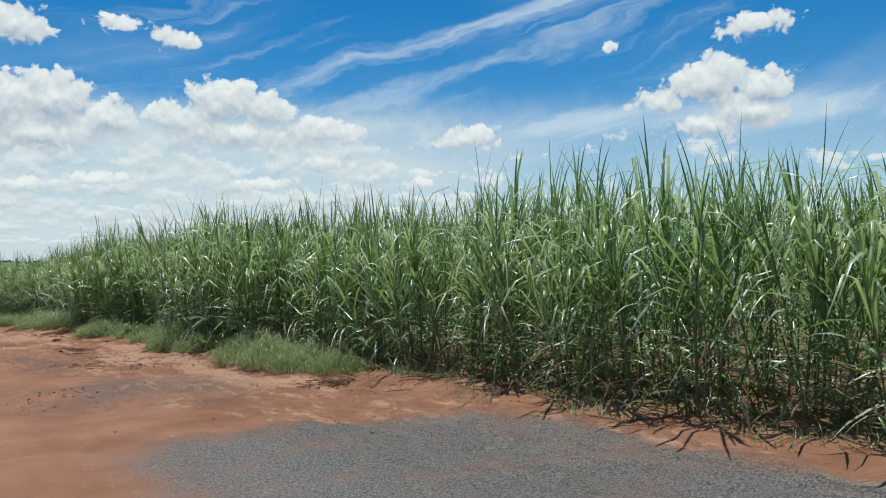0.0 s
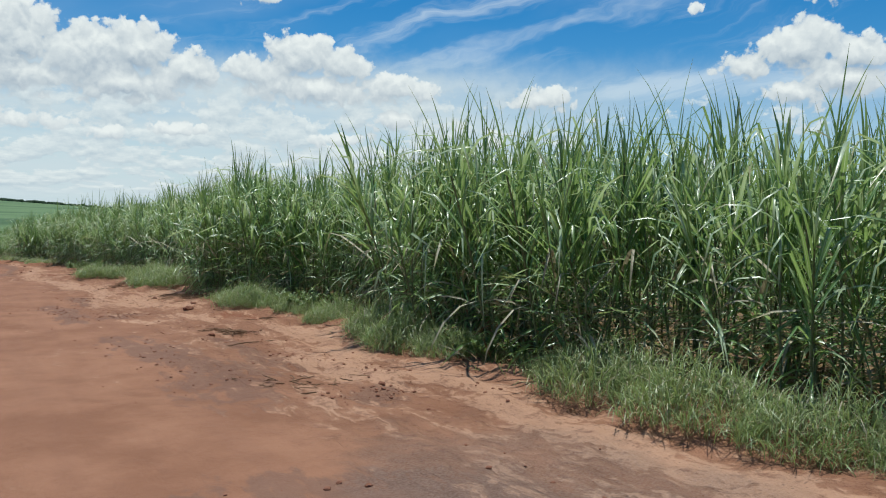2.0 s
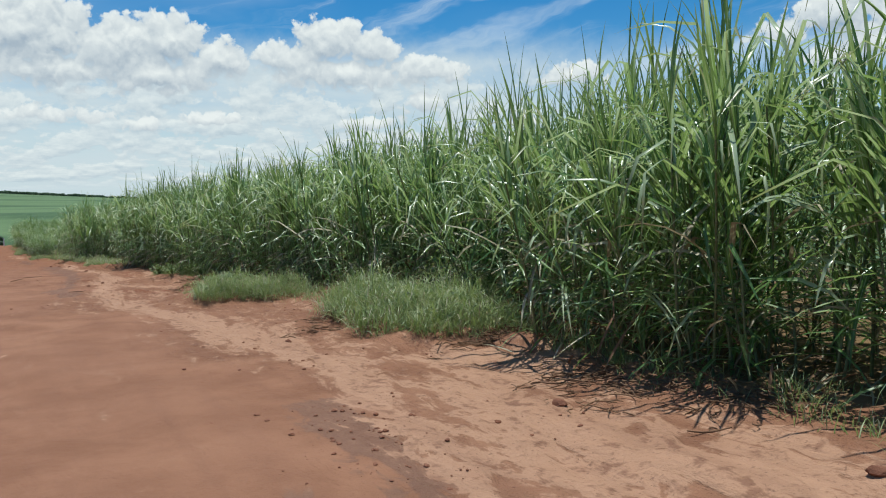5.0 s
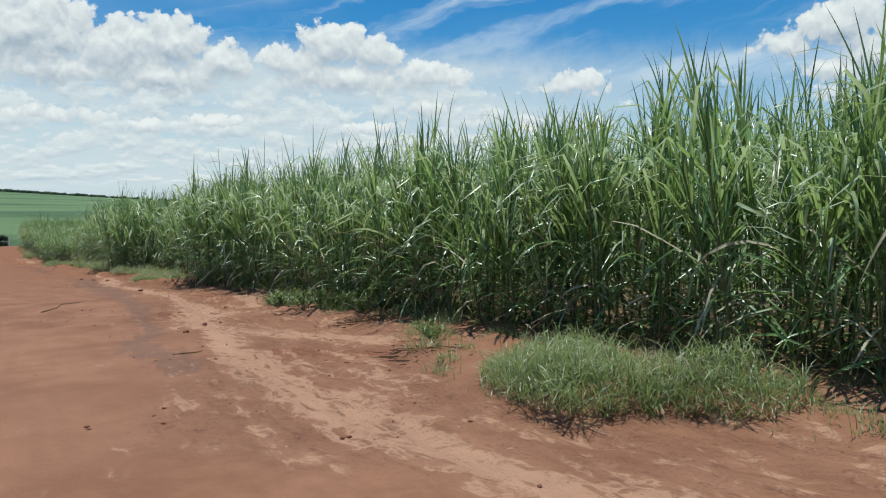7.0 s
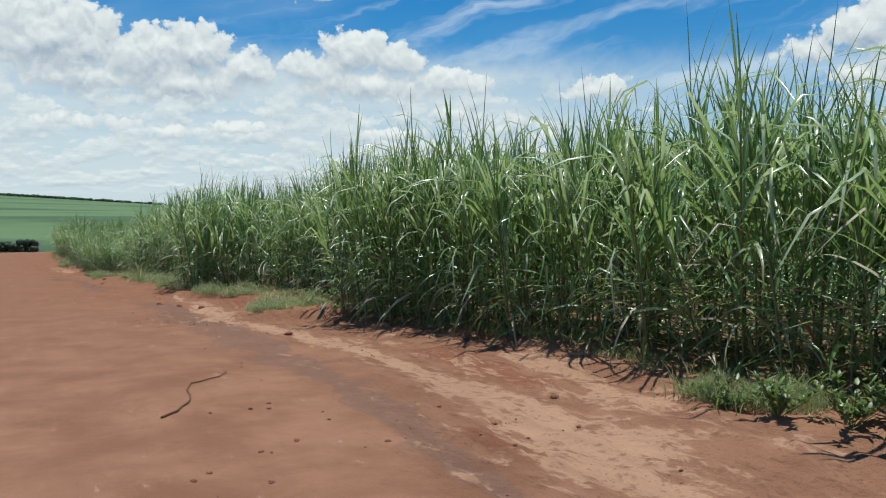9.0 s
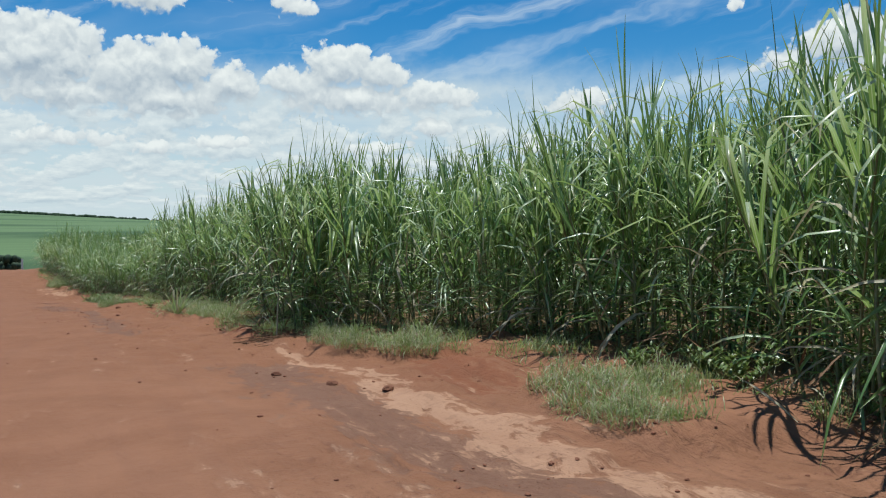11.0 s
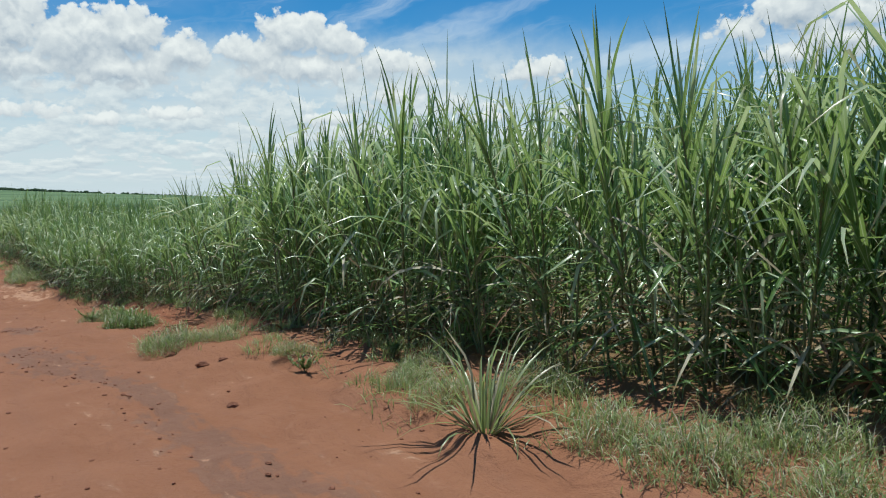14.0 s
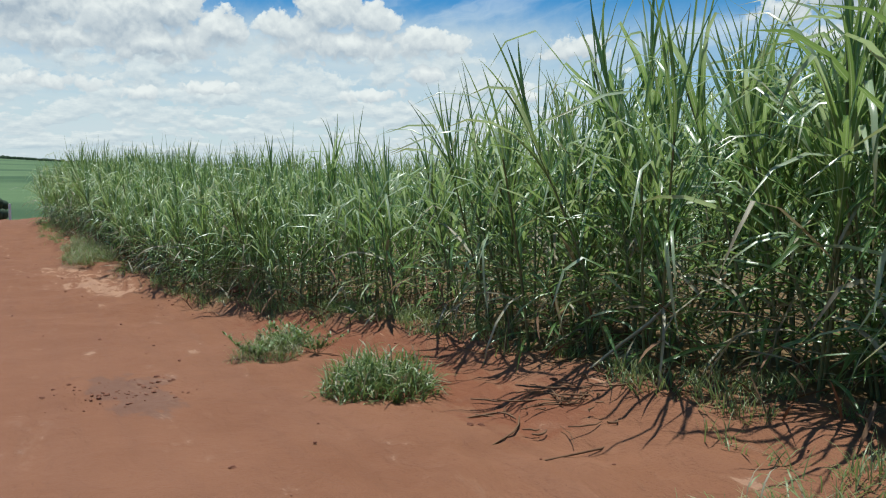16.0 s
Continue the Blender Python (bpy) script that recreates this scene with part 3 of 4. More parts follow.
# ---------------------------------------------------------------- ground
def build_ground():
    xs = np.concatenate([-np.geomspace(3500, 9, 34), np.arange(-8, -0.6, 0.2), np.arange(-0.5, 6.2, 0.1), np.arange(6.3, 8.6, 0.2), np.geomspace(9, 3500, 34)])
    ys = np.concatenate([[-3000, -800, -200, -80, -40, -20, -10, -5], np.arange(-2, 104, 0.15), np.arange(104, 122, 0.2), np.geomspace(122.5, 4200, 70)])
    nx, ny = len(xs), len(ys)
    verts = np.empty((nx * ny, 3), np.float32)
    verge, rows = np.empty(nx * ny, np.float32), np.empty(nx * ny, np.float32)
    i = 0
    for y in ys:
        b, c = bare_edge(y), cane_edge(y)
        for x in xs:
            verts[i] = x, y, ground_z(x, y)
            verge[i] = max(min(x - b, 20), -20) if y < 150 else 5
            rows[i] = max(min(x - c, 20), -20) if y < 150 else 5
            i += 1
    a = (np.arange(ny - 1)[:, None] * nx + np.arange(nx - 1)[None, :]).ravel()
    quads = np.stack([a, a + 1, a + nx + 1, a + nx], 1)
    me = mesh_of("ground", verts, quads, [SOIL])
    at_x, at_y = verts[:, 0].astype(float), verts[:, 1].astype(float)
    for name, lines in (("wash", WASH + WASH_NEAR + WASH_FIRST), ("gravel", GRAVEL + GRAVEL_NEAR), ("damp", DAMP)):
        me.attributes.new(name, "FLOAT", "POINT").data.foreach_set("value", mark(lines, at_x, at_y).astype(np.float32))
    me.attributes.new("verge", "FLOAT", "POINT").data.foreach_set("value", verge)
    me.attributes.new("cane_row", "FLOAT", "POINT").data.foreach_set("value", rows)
    tagged(new("ground", me), "red dirt track and soil sloping down to green fields", "ground", kind="structure")


build_ground()


# ---------------------------------------------------------------- sugar cane
def cane_stalk(rng, height):
    """Points of one stalk, and its joints."""
    lean, turn = rng.uniform(0, 0.24), rng.uniform(0, 6.28)
    n = 6
    pts = [(math.cos(turn) * lean * height * (i / n) ** 1.6, math.sin(turn) * lean * height * (i / n) ** 1.6, height * i / n - (0.1 if i == 0 else 0)) for i in range(n + 1)]
    return pts


def cane_leaves(rng, pts, count, segs):
    """From the dead leaves that hug the foot, over the arching ones, to the fan of upright spears."""
    pieces, last = [], len(pts) - 1
    turn = rng.uniform(0, 6.28)
    for i in range(count):
        f = i / (count - 1)                       # 0: the lowest, 1: the spear
        j = (0.10 + 0.90 * f ** 0.8) * last
        n = int(min(j, last - 1))
        base = np.array(pts[n]) + (np.array(pts[n + 1]) - np.array(pts[n])) * (j - n)
        turn += math.pi + rng.uniform(-0.8, 0.8)
        u = rng.uniform
        if f > 0.76:
            pieces.append(blade(base, turn, u(0.02, 0.34), u(0.0, 0.5), u(0.62, 1.02), u(0.016, 0.029), rng, segs, 0, u(1.2, 2.4), 0.75))
        elif f > 0.45:
            hung = rng.random() < 0.7             # broken over, the tip hanging
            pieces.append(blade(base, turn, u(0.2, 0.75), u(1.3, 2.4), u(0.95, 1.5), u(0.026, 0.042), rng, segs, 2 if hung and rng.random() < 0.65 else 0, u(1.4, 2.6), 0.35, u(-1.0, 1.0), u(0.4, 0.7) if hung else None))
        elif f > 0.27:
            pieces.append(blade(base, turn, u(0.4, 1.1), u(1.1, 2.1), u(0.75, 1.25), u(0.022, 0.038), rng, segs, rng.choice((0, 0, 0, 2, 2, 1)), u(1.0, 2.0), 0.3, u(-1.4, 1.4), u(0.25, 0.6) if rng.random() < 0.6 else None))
        else:
            pieces.append(blade(base, turn, u(0.6, 1.7), u(0.8, 1.6), u(0.5, 1.0), u(0.016, 0.034), rng, 4, 1 if rng.random() < 0.3 else 0, 0.8, 0.5, u(-1.8, 1.8)))
    return joined(pieces)


def cane_variants(seed, n, leaves, segs, sides):
    rng, made = random.Random(seed), []
    for i in range(n):
        h = rng.uniform(1.45, 2.0)
        pts = cane_stalk(rng, h)
        made.append((tube(pts, [0.0135 - 0.005 * j / 6 for j in range(7)], sides), cane_leaves(rng, pts, leaves, segs)))
    return made


def build_cane():
    rng = random.Random(7)
    near = cane_variants(11, 16, 25, 6, 4)
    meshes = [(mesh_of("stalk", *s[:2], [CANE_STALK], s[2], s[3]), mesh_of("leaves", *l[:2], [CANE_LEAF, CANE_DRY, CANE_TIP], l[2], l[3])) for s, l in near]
    clumps = []
    for c in range(10):                        # the last four stand in the second row
        top = new("cane_clump")
        tagged(top, "tall green sugar cane clump with arching leaves at the field edge", "sugar cane", "front rows of the cane field")
        for s in range(8 if c < 6 else 6):
            ms, ml = meshes[rng.randrange(len(meshes))]
            q = rng.uniform(0.82, 1.12)
            r = 0.42 * math.sqrt(rng.random())
            a = rng.uniform(0, 6.28)
            tip = Matrix.Rotation(r * rng.uniform(0.2, 1.0), 4, Vector((-math.sin(a), math.cos(a), 0)))
            at = Matrix.Translation((r * math.cos(a) * 0.7, r * math.sin(a) * 1.2, 0)) @ tip @ Matrix.Rotation(rng.uniform(0, 6.28), 4, "Z") @ Matrix.Scale(q, 4)
            st = part("stalk", ms, top, "", at)
            part("leaves", ml, st)
        clumps.append(top)
    used = set()
    for row in range(2):
        y = -1.0 + 0.3 * row
        while y < 118:
            y += rng.uniform(0.68, 0.98)
            x = cane_edge(y) + 0.35 + row * 0.9 + rng.uniform(-0.22, 0.22)
            hs = cane_high(y) * rng.uniform(0.9, 1.1) * (0.95 if row == 0 else 1.03)
            m = Matrix.Translation((x, y, ground_z(x, y) - 0.02)) @ Matrix.Rotation(rng.uniform(0, 6.28), 4, "Z") @ Matrix.Scale(hs, 4)
            i = rng.randrange(6) if row == 0 else rng.randrange(6, 10)
            if i in used:
                clumps[i].scale = (1, 1, 1)
                c = copy_thing(clumps[i], m)
                c.matrix_basis = m
            else:
                used.add(i)
                clumps[i].matrix_basis = m
    # the field behind
    far = cane_variants(23, 14, 14, 4, 3)
    thin = cane_variants(37, 6, 7, 3, 3)
    both, deep = [], []
    for kinds, store in ((far, both), (thin, deep)):
        for s, l in kinds:
            v, q, mt, u = joined([(s[0], s[1], s[2] + 3, s[3]), l])
            store.append((v.astype(np.float32), q, mt, u.astype(np.float32)))
    pieces = []
    for row in range(17):
        y = -6.0 if row < 9 else 80.0
        while y < 119:
            y += rng.uniform(0.14, 0.28) * (1 + 0.12 * row) + (0.2 if row > 6 else 0)
            x = cane_edge(y) + 2.1 + row * 1.15 + rng.uniform(-0.35, 0.35)
            v, q, mt, u = rng.choice(both if row < 4 else deep)
            a, sc = rng.uniform(0, 6.28), rng.uniform(0.92, 1.15) * cane_high(y)
            c, s = math.cos(a) * sc, math.sin(a) * sc
            w = np.empty_like(v)
            w[:, 0] = v[:, 0] * c - v[:, 1] * s + x
            w[:, 1] = v[:, 0] * s + v[:, 1] * c + y
            w[:, 2] = v[:, 2] * sc + lie(x, y)
            pieces.append((w, q, mt, u))
    v, q, mt, u = joined(pieces)
    tagged(new("cane_field", mesh_of("cane_field", v, q, [CANE_LEAF, CANE_DRY, CANE_TIP, CANE_STALK], mt, u)), "dense green sugar cane field behind the front rows", "sugar cane", kind="stuff")


build_cane()


def build_trash():
    """Dead leaves and broken bits that lean and lie round the foot of the cane."""
    rng, pieces = random.Random(71), []
    for i in range(5200):
        y = rng.uniform(0, 112)
        x = cane_edge(y) + rng.uniform(-0.5, 1.3)
        z, low = ground_z(x, y), rng.random() < 0.5
        base = (x, y, z - 0.02 if low else z + rng.uniform(0.1, 0.75))
        pieces.append(blade(base, rng.uniform(0, 6.28), rng.uniform(0.7, 1.4) if low else rng.uniform(1.3, 2.6), rng.uniform(0.1, 0.9) if low else rng.uniform(0.2, 0.5), rng.uniform(0.25, 0.6) if low else rng.uniform(0.2, 0.55), rng.uniform(0.012, 0.028), rng, 3, 0 if rng.random() < 0.7 else 1, 1.2, 0.4, rng.uniform(-1.5, 1.5)))
    v, q, mt, u = joined(pieces)
    tagged(new("cane_trash", mesh_of("cane_trash", v, q, [STRAW, CANE_DRY], mt, u)), "dead brown leaves lying round the foot of the cane", "dead leaves", kind="stuff")


build_trash()


# ---------------------------------------------------------------- verge plants
def stand(ob, x, y, turn, size, sink=0.0):
    ob.matrix_basis = Matrix.Translation((x, y, ground_z(x, y) - sink)) @ Matrix.Rotation(turn, 4, "Z") @ Matrix.Scale(size, 4)
    return ob


def thin_blade(base, turn, lean, bend, length, width, rng):
    """A grass blade, one face wide and three long."""
    out, side = np.array((math.cos(turn), math.sin(turn), 0.0)), np.array((-math.sin(turn), math.cos(turn), rng.uniform(-0.4, 0.4)))
    p, verts, uv = np.array(base, float), [], []
    for s in (0, 0.4, 0.75, 1):
        a = lean + bend * s ** 1.4
        w = width * (0.7, 1.0, 0.7, 0.12)[len(verts) // 2] / 2
        verts += [p - side * w, p + side * w]
        uv += [(0.2, s), (0.8, s)]
        p = p + (out * math.sin(a) + np.array((0, 0, math.cos(a)))) * length * 0.36
    return np.array(verts), np.array([(0, 1, 3, 2), (2, 3, 5, 4), (4, 5, 7, 6)]), np.zeros(3, int), np.array(uv)


def grass_mesh(name, seed, blades, radius, height, mat, width=0.008, droop=1.7, thin=0.6, heaped=0.0, dead=0.07):
    """A tuft or mound: rooted blades, and (heaped) shorter ones that spring from stems within and hang over."""
    rng, pieces = random.Random(seed), []
    for i in range(blades):
        a = rng.uniform(0, 6.28)
        ragged = radius * (1 + 0.35 * noise.noise(Vector((math.cos(a) * 1.6, math.sin(a) * 1.6, seed * 3.3))))
        r = ragged * rng.random() ** thin
        dome = max(1 - (r / ragged) ** 2, 0.05) * (0.75 + 0.9 * noise.noise(Vector((r * math.cos(a) * 4, r * math.sin(a) * 4, seed))))
        if rng.random() < heaped:
            z = height * 0.8 * dome * rng.random() ** 0.4
            pieces.append(thin_blade((r * math.cos(a), r * math.sin(a), z), rng.uniform(0, 6.28), rng.uniform(0.1, 1.4), rng.uniform(0.6, droop), height * rng.uniform(0.25, 0.6), width * rng.uniform(0.8, 1.5), rng))
        else:
            h = height * rng.uniform(0.4, 1.15) * (0.45 + 0.55 * dome)
            pieces.append(thin_blade((r * math.cos(a), r * math.sin(a), -0.04), a + rng.uniform(-1.9, 1.9), rng.uniform(0.05, 1.0), rng.uniform(0.3, droop), h, width * rng.uniform(0.7, 1.4), rng))
    v, q, mt, u = joined(pieces)
    roots = [p[0][0] for p in pieces]
    mt = np.repeat([1 if rng.random() < dead else 2 if noise.noise(Vector(r) * 5 + Vector((seed, 0, 0))) > 0.12 else 0 for r in roots], 3)
    return mesh_of(name, v, q, [mat, CANE_DRY, GRASS_DARK], mt, u)


# y, x, size of the mounds of grass that stand on the verge
MOUNDS = [(11.3, 5.9, 0.8), (12.2, 5.8, 1.0), (13.3, 5.75, 1.1), (14.5, 5.8, 1.1), (15.4, 6.0, 0.75), (17.4, 5.7, 0.8), (18.5, 5.6, 1.05), (19.5, 5.85, 1.15), (20.4, 6.3, 1.0),
          (22.0, 5.8, 0.7), (22.4, 6.3, 0.8), (23.2, 6.0, 0.6), (24.0, 5.9, 0.6), (24.7, 5.8, 0.7), (25.4, 5.35, 0.9), (26.1, 5.4, 0.85), (25.8, 5.9, 0.9), (33.2, 5.5, 1.25), (34.2, 5.3, 1.4), (35.3, 5.35, 1.4), (34.8, 6.2, 1.4),
          (36.4, 5.4, 1.2), (37.3, 5.9, 1.1), (40.6, 4.2, 1.15), (41.4, 4.1, 0.8), (40.0, 5.1, 1.1), (41.8, 4.9, 0.9), (42.1, 4.6, 0.6), (49.0, 5.0, 0.6), (50.4, 4.6, 0.55), (50.9, 4.4, 0.45)]
MOUNDS_LATE = [(61.4, 3.1, 0.55), (62.0, 3.3, 0.75), (62.8, 3.6, 0.7), (62.4, 4.2, 0.7), (66.5, 3.6, 0.75), (67.2, 3.1, 0.65), (67.9, 3.0, 0.55), (67.0, 4.0, 0.7), (69.0, 3.2, 0.5),
          (73.9, 2.9, 0.6), (74.6, 2.7, 0.6), (75.5, 2.6, 0.65), (76.2, 2.7, 0.6), (75.2, 3.2, 0.7), (78.0, 2.4, 0.5), (78.8, 2.5, 0.5), (77.8, 3.2, 0.6), (79.3, 2.9, 0.5),
          (81.3, 2.2, 0.4), (83.7, 1.3, 0.75), (84.1, 1.5, 0.75), (83.6, 1.9, 0.5), (88.6, 1.65, 0.5), (90.2, 1.15, 0.6), (90.8, 1.5, 0.55), (102.4, 0.4, 1.0), (103.6, 0.4, 1.0), (105.5, 0.3, 0.8)]


def build_grass():
    rng = random.Random(3)
    kinds = [grass_mesh("grass_mound", 40 + i, 1900, 0.66, 0.54, GRASS, 0.0066, 2.5, 0.55, 0.66) for i in range(5)]
    for y, x, size in MOUNDS:
        ob = stand(new("grass_mound", kinds[rng.randrange(5)]), x, y, rng.uniform(0, 6.28), size)
        tagged(ob, "mound of fine green grass on the red verge", "grass", "grass mounds on the verge")
    kinds = [grass_mesh("grass_mound", 50 + i, 900, 0.66, 0.52, GRASS, 0.0085, 2.3, 0.62, 0.5, 0.24) for i in range(5)]
    for y, x, size in MOUNDS_LATE:
        ob = stand(new("grass_mound", kinds[rng.randrange(5)]), x, y, rng.uniform(0, 6.28), size)
        tagged(ob, "straggling grass mound with dry yellow blades on the red verge", "grass", "grass mounds on the verge")
    tufts = [grass_mesh("grass_tuft", 60 + i, 100, 0.2, 0.34, GRASS, 0.007) for i in range(5)]
    y = 8.6
    while y < 119:
        y += rng.uniform(0.28, 0.72)
        b, c = bare_edge(y), cane_edge(y)
        x = b + 0.25 + rng.random() * max(c - b - 0.2, 0.2)
        ob = stand(new("grass_tuft", tufts[rng.randrange(5)]), x, y, rng.uniform(0, 6.28), rng.uniform(0.6, 1.2))
        tagged(ob, "small tuft of green grass on the red verge", "grass", "grass tufts on the verge")
    # thin cover of short blades over the whole verge
    pieces = []
    for i in range(50000):
        y = rng.uniform(1.0, 119) if rng.random() < 0.55 else rng.uniform(58, 93)
        b, c = bare_edge(y), cane_edge(y) + 0.5
        x = b + (c - b) * rng.random() ** 0.8
        if noise.fractal(Vector((x * 1.3, y * 0.9, 9)), 1.0, 2.0, 2) < 0.08 + 0.3 * (1 if y > 93 else 0):
            continue
        pieces.append(thin_blade((x, y, ground_z(x, y) - 0.02), rng.uniform(0, 6.28), rng.uniform(0.1, 0.9), rng.uniform(0.2, 1.4), rng.uniform(0.07, 0.22), rng.uniform(0.006, 0.011), rng))
    v, q, mt, u = joined(pieces)
    tagged(new("verge_grass", mesh_of("verge_grass", v, q, [GRASS], mt, u)), "short thin green grass scattered over the verge", "grass", kind="stuff")


build_grass()


# y, x, size of the leafy weeds
WEEDS = [(16.3, 6.0, 1.0), (16.7, 5.8, 1.0), (17.1, 5.8, 0.9), (80.3, 2.0, 0.6), (80.4, 3.1, 0.7), (60.9, 5.2, 1.0), (61.8, 4.7, 1.2), (62.6, 5.1, 1.1), (63.0, 4.5, 0.9), (22.9, 6.3, 1.2), (23.4, 6.0, 1.2), (23.8, 6.4, 1.2), (24.1, 5.9, 1.1), (24.4, 6.3, 1.1),
         (23.1, 6.7, 1.1), (24.7, 6.1, 0.9), (44.3, 4.5, 0.8), (44.7, 4.7, 0.8), (48.4, 5.6, 1.1), (48.9, 5.2, 1.1), (49.3, 4.7, 1.1), (49.7, 4.5, 1.1), (50.1, 4.2, 1.0), (50.6, 4.2, 0.8), (49.0, 4.9, 1.2), (48.2, 5.1, 1.0),
         (90.1, 1.0, 0.8), (90.5, 1.4, 0.9), (91.0, 1.7, 0.8), (90.0, 1.6, 0.7)]


def build_weeds():
    rng = random.Random(17)

    def weed():
        sprigs = []
        for i in range(13):
            a, h = rng.uniform(0, 6.28), rng.uniform(0.14, 0.36)
            lean = rng.uniform(0.4, 1.6)
            pts = [(math.cos(a) * lean * h * t, math.sin(a) * lean * h * t, h * t - 0.02) for t in (0, 0.35, 0.7, 1)]
            st = tube(pts, [0.005, 0.004, 0.003, 0.002], 4)
            leaves = []
            for j in range(22):
                t = rng.uniform(0.2, 1)
                leaves.append(blade((math.cos(a) * lean * h * t, math.sin(a) * lean * h * t, h * t), rng.uniform(0, 6.28), rng.uniform(0.5, 1.2), rng.uniform(0.2, 0.9), rng.uniform(0.05, 0.09), rng.uniform(0.018, 0.032), rng, 3, 0, 1.2, 0.2))
            w, r, mu, x = joined(leaves)
            sprigs.append((mesh_of("stem", *st[:2], [CANE_STALK], st[2], st[3]), mesh_of("leaves", w, r, [WEED], mu, x)))
        return sprigs

    kinds = [weed() for i in range(3)]
    for y, x, size in WEEDS:
        top = tagged(stand(new("weed"), x, y, rng.uniform(0, 6.28), size), "low leafy dark green weed on the red verge", "weed", "weeds on the verge")
        for ms, ml in kinds[rng.randrange(3)]:
            part("leaves", ml, part("stem", ms, top))
    # a young cane shoot, and a bright green tussock
    shoot = tagged(stand(new("young_cane"), 2.22, 77.15, 0.5, 1.05), "young sugar cane shoot with pale narrow leaves on the verge", "sugar cane")
    for i in range(64):
        a = i * 2.4 + rng.uniform(-0.3, 0.3)
        v, q, mt, u = blade((0.06 * math.cos(a), 0.06 * math.sin(a), -0.03), a, rng.uniform(0.1, 1.15), rng.uniform(0.5, 1.9), rng.uniform(0.55, 1.05), rng.uniform(0.016, 0.03), rng, 6, 0, rng.uniform(1.2, 2.4), 0.35, rng.uniform(-0.6, 0.6), rng.uniform(0.45, 0.8) if rng.random() < 0.4 else None)
        part("leaf", mesh_of("leaf", v, q, [PALE_LEAF if i % 4 else CANE_DRY], mt, u), shoot)
    tag = grass_mesh("tussock", 91, 1100, 0.5, 0.44, WEED, 0.011, 2.3, 0.55, 0.55)
    tagged(stand(new("tussock", tag), 1.42, 87.95, 0.3, 1.0), "bright dark green grass tussock on bare red soil", "grass")


build_weeds()


# ---------------------------------------------------------------- litter on the ground
def clod_points(seed, rough=0.35):
    bm = bmesh.new()
    bmesh.ops.create_icosphere(bm, subdivisions=2, radius=1.0)
    for v in bm.verts:
        d = 1 + rough * noise.fractal(v.co * 1.3 + Vector((seed * 7.1, 0, 0)), 0.8, 2.0, 3)
        v.co = Vector((v.co.x * d, v.co.y * d * 0.8, v.co.z * d * 0.55))
    vs = np.array([v.co[:] for v in bm.verts])
    fs = np.array([[v.index for v in f.verts] for f in bm.faces])
    bm.free()
    return vs, fs


def build_clods():
    rng = random.Random(29)
    shapes = [clod_points(i) for i in range(5)]
    meshes = [mesh_of("clod", v, f, [CLOD], smooth_faces=False) for v, f in shapes]
    for y, x, size in [(26.2, 4.3, 0.12), (27.0, 4.6, 0.07), (64.3, 2.3, 0.07), (64.9, 1.9, 0.07), (66.0, 1.6, 0.06), (71.8, 2.5, 0.09), (72.3, 2.3, 0.07),
                       (81.9, 1.3, 0.08), (82.1, 1.6, 0.06), (83.2, 1.2, 0.08), (79.9, 1.1, 0.06), (47.8, 2.0, 0.06), (48.4, 2.4, 0.05), (95.4, 2.1, 0.16),
                       (52.2, 3.6, 0.06), (29.4, 4.2, 0.07), (34.4, 3.5, 0.05), (58.1, 2.6, 0.07), (21.4, 3.6, 0.07), (16.4, 4.2, 0.05)]:
        ob = stand(new("clod", meshes[rng.randrange(5)]), x, y, rng.uniform(0, 6.28), size, -0.2 * size)
        tagged(ob, "rough lump of dark red earth lying on the track", "earth clod", "earth clods on the track")
    pieces = []
    for i in range(16500):
        y = 3 + 112 * rng.random()
        b = bare_edge(y)
        x = b - 4.8 * rng.random() ** 1.5 + 0.4
        if i > 13000:                    # thickest on the gravel
            line = rng.choice(GRAVEL + GRAVEL_NEAR)
            (ya, xa, wa), (yb, xb, wb), f = line[0], line[-1], rng.random()
            y, x = ya + (yb - ya) * f, xa + (xb - xa) * f + 1.6 * wa * rng.gauss(0, 0.7)
        if rng.random() < (0.5 if y < 8.5 else 0.75 if x < b - 2.6 and i < 13000 else 0):
            continue
        if noise.fractal(Vector(((x - b) * 1.5, y * 0.6, 4)), 1.0, 2.0, 3) < rng.uniform(-0.1, 0.45) - (0.25 if i > 13000 else 0):
            continue
        s = 0.004 + 0.022 * rng.random() ** (5 if i < 13000 else 3.5)
        v, f = shapes[rng.randrange(5)] if s > 0.015 else (SMALL, SMALL_F)
        a = rng.uniform(0, 6.28)
        c, d = math.cos(a) * s, math.sin(a) * s
        w = np.stack([v[:, 0] * c - v[:, 1] * d + x, v[:, 0] * d + v[:, 1] * c + y, v[:, 2] * s + ground_z(x, y) + 0.2 * s], 1)
        pieces.append((w, f, np.zeros(len(f), int), np.zeros((len(w), 2))))
    v, q, mt, u = joined(pieces)
    tagged(new("crumbs", mesh_of("crumbs", v, q, [CLOD], mt, u, False)), "crumbs of red earth scattered over the track", "earth", kind="stuff")


bm = bmesh.new()
bmesh.ops.create_icosphere(bm, subdivisions=1, radius=1.0)
SMALL = np.array([v.co[:] for v in bm.verts]) * (1, 0.8, 0.6)
SMALL_F = np.array([[v.index for v in f.verts] for f in bm.faces])
bm.free()
build_clods()


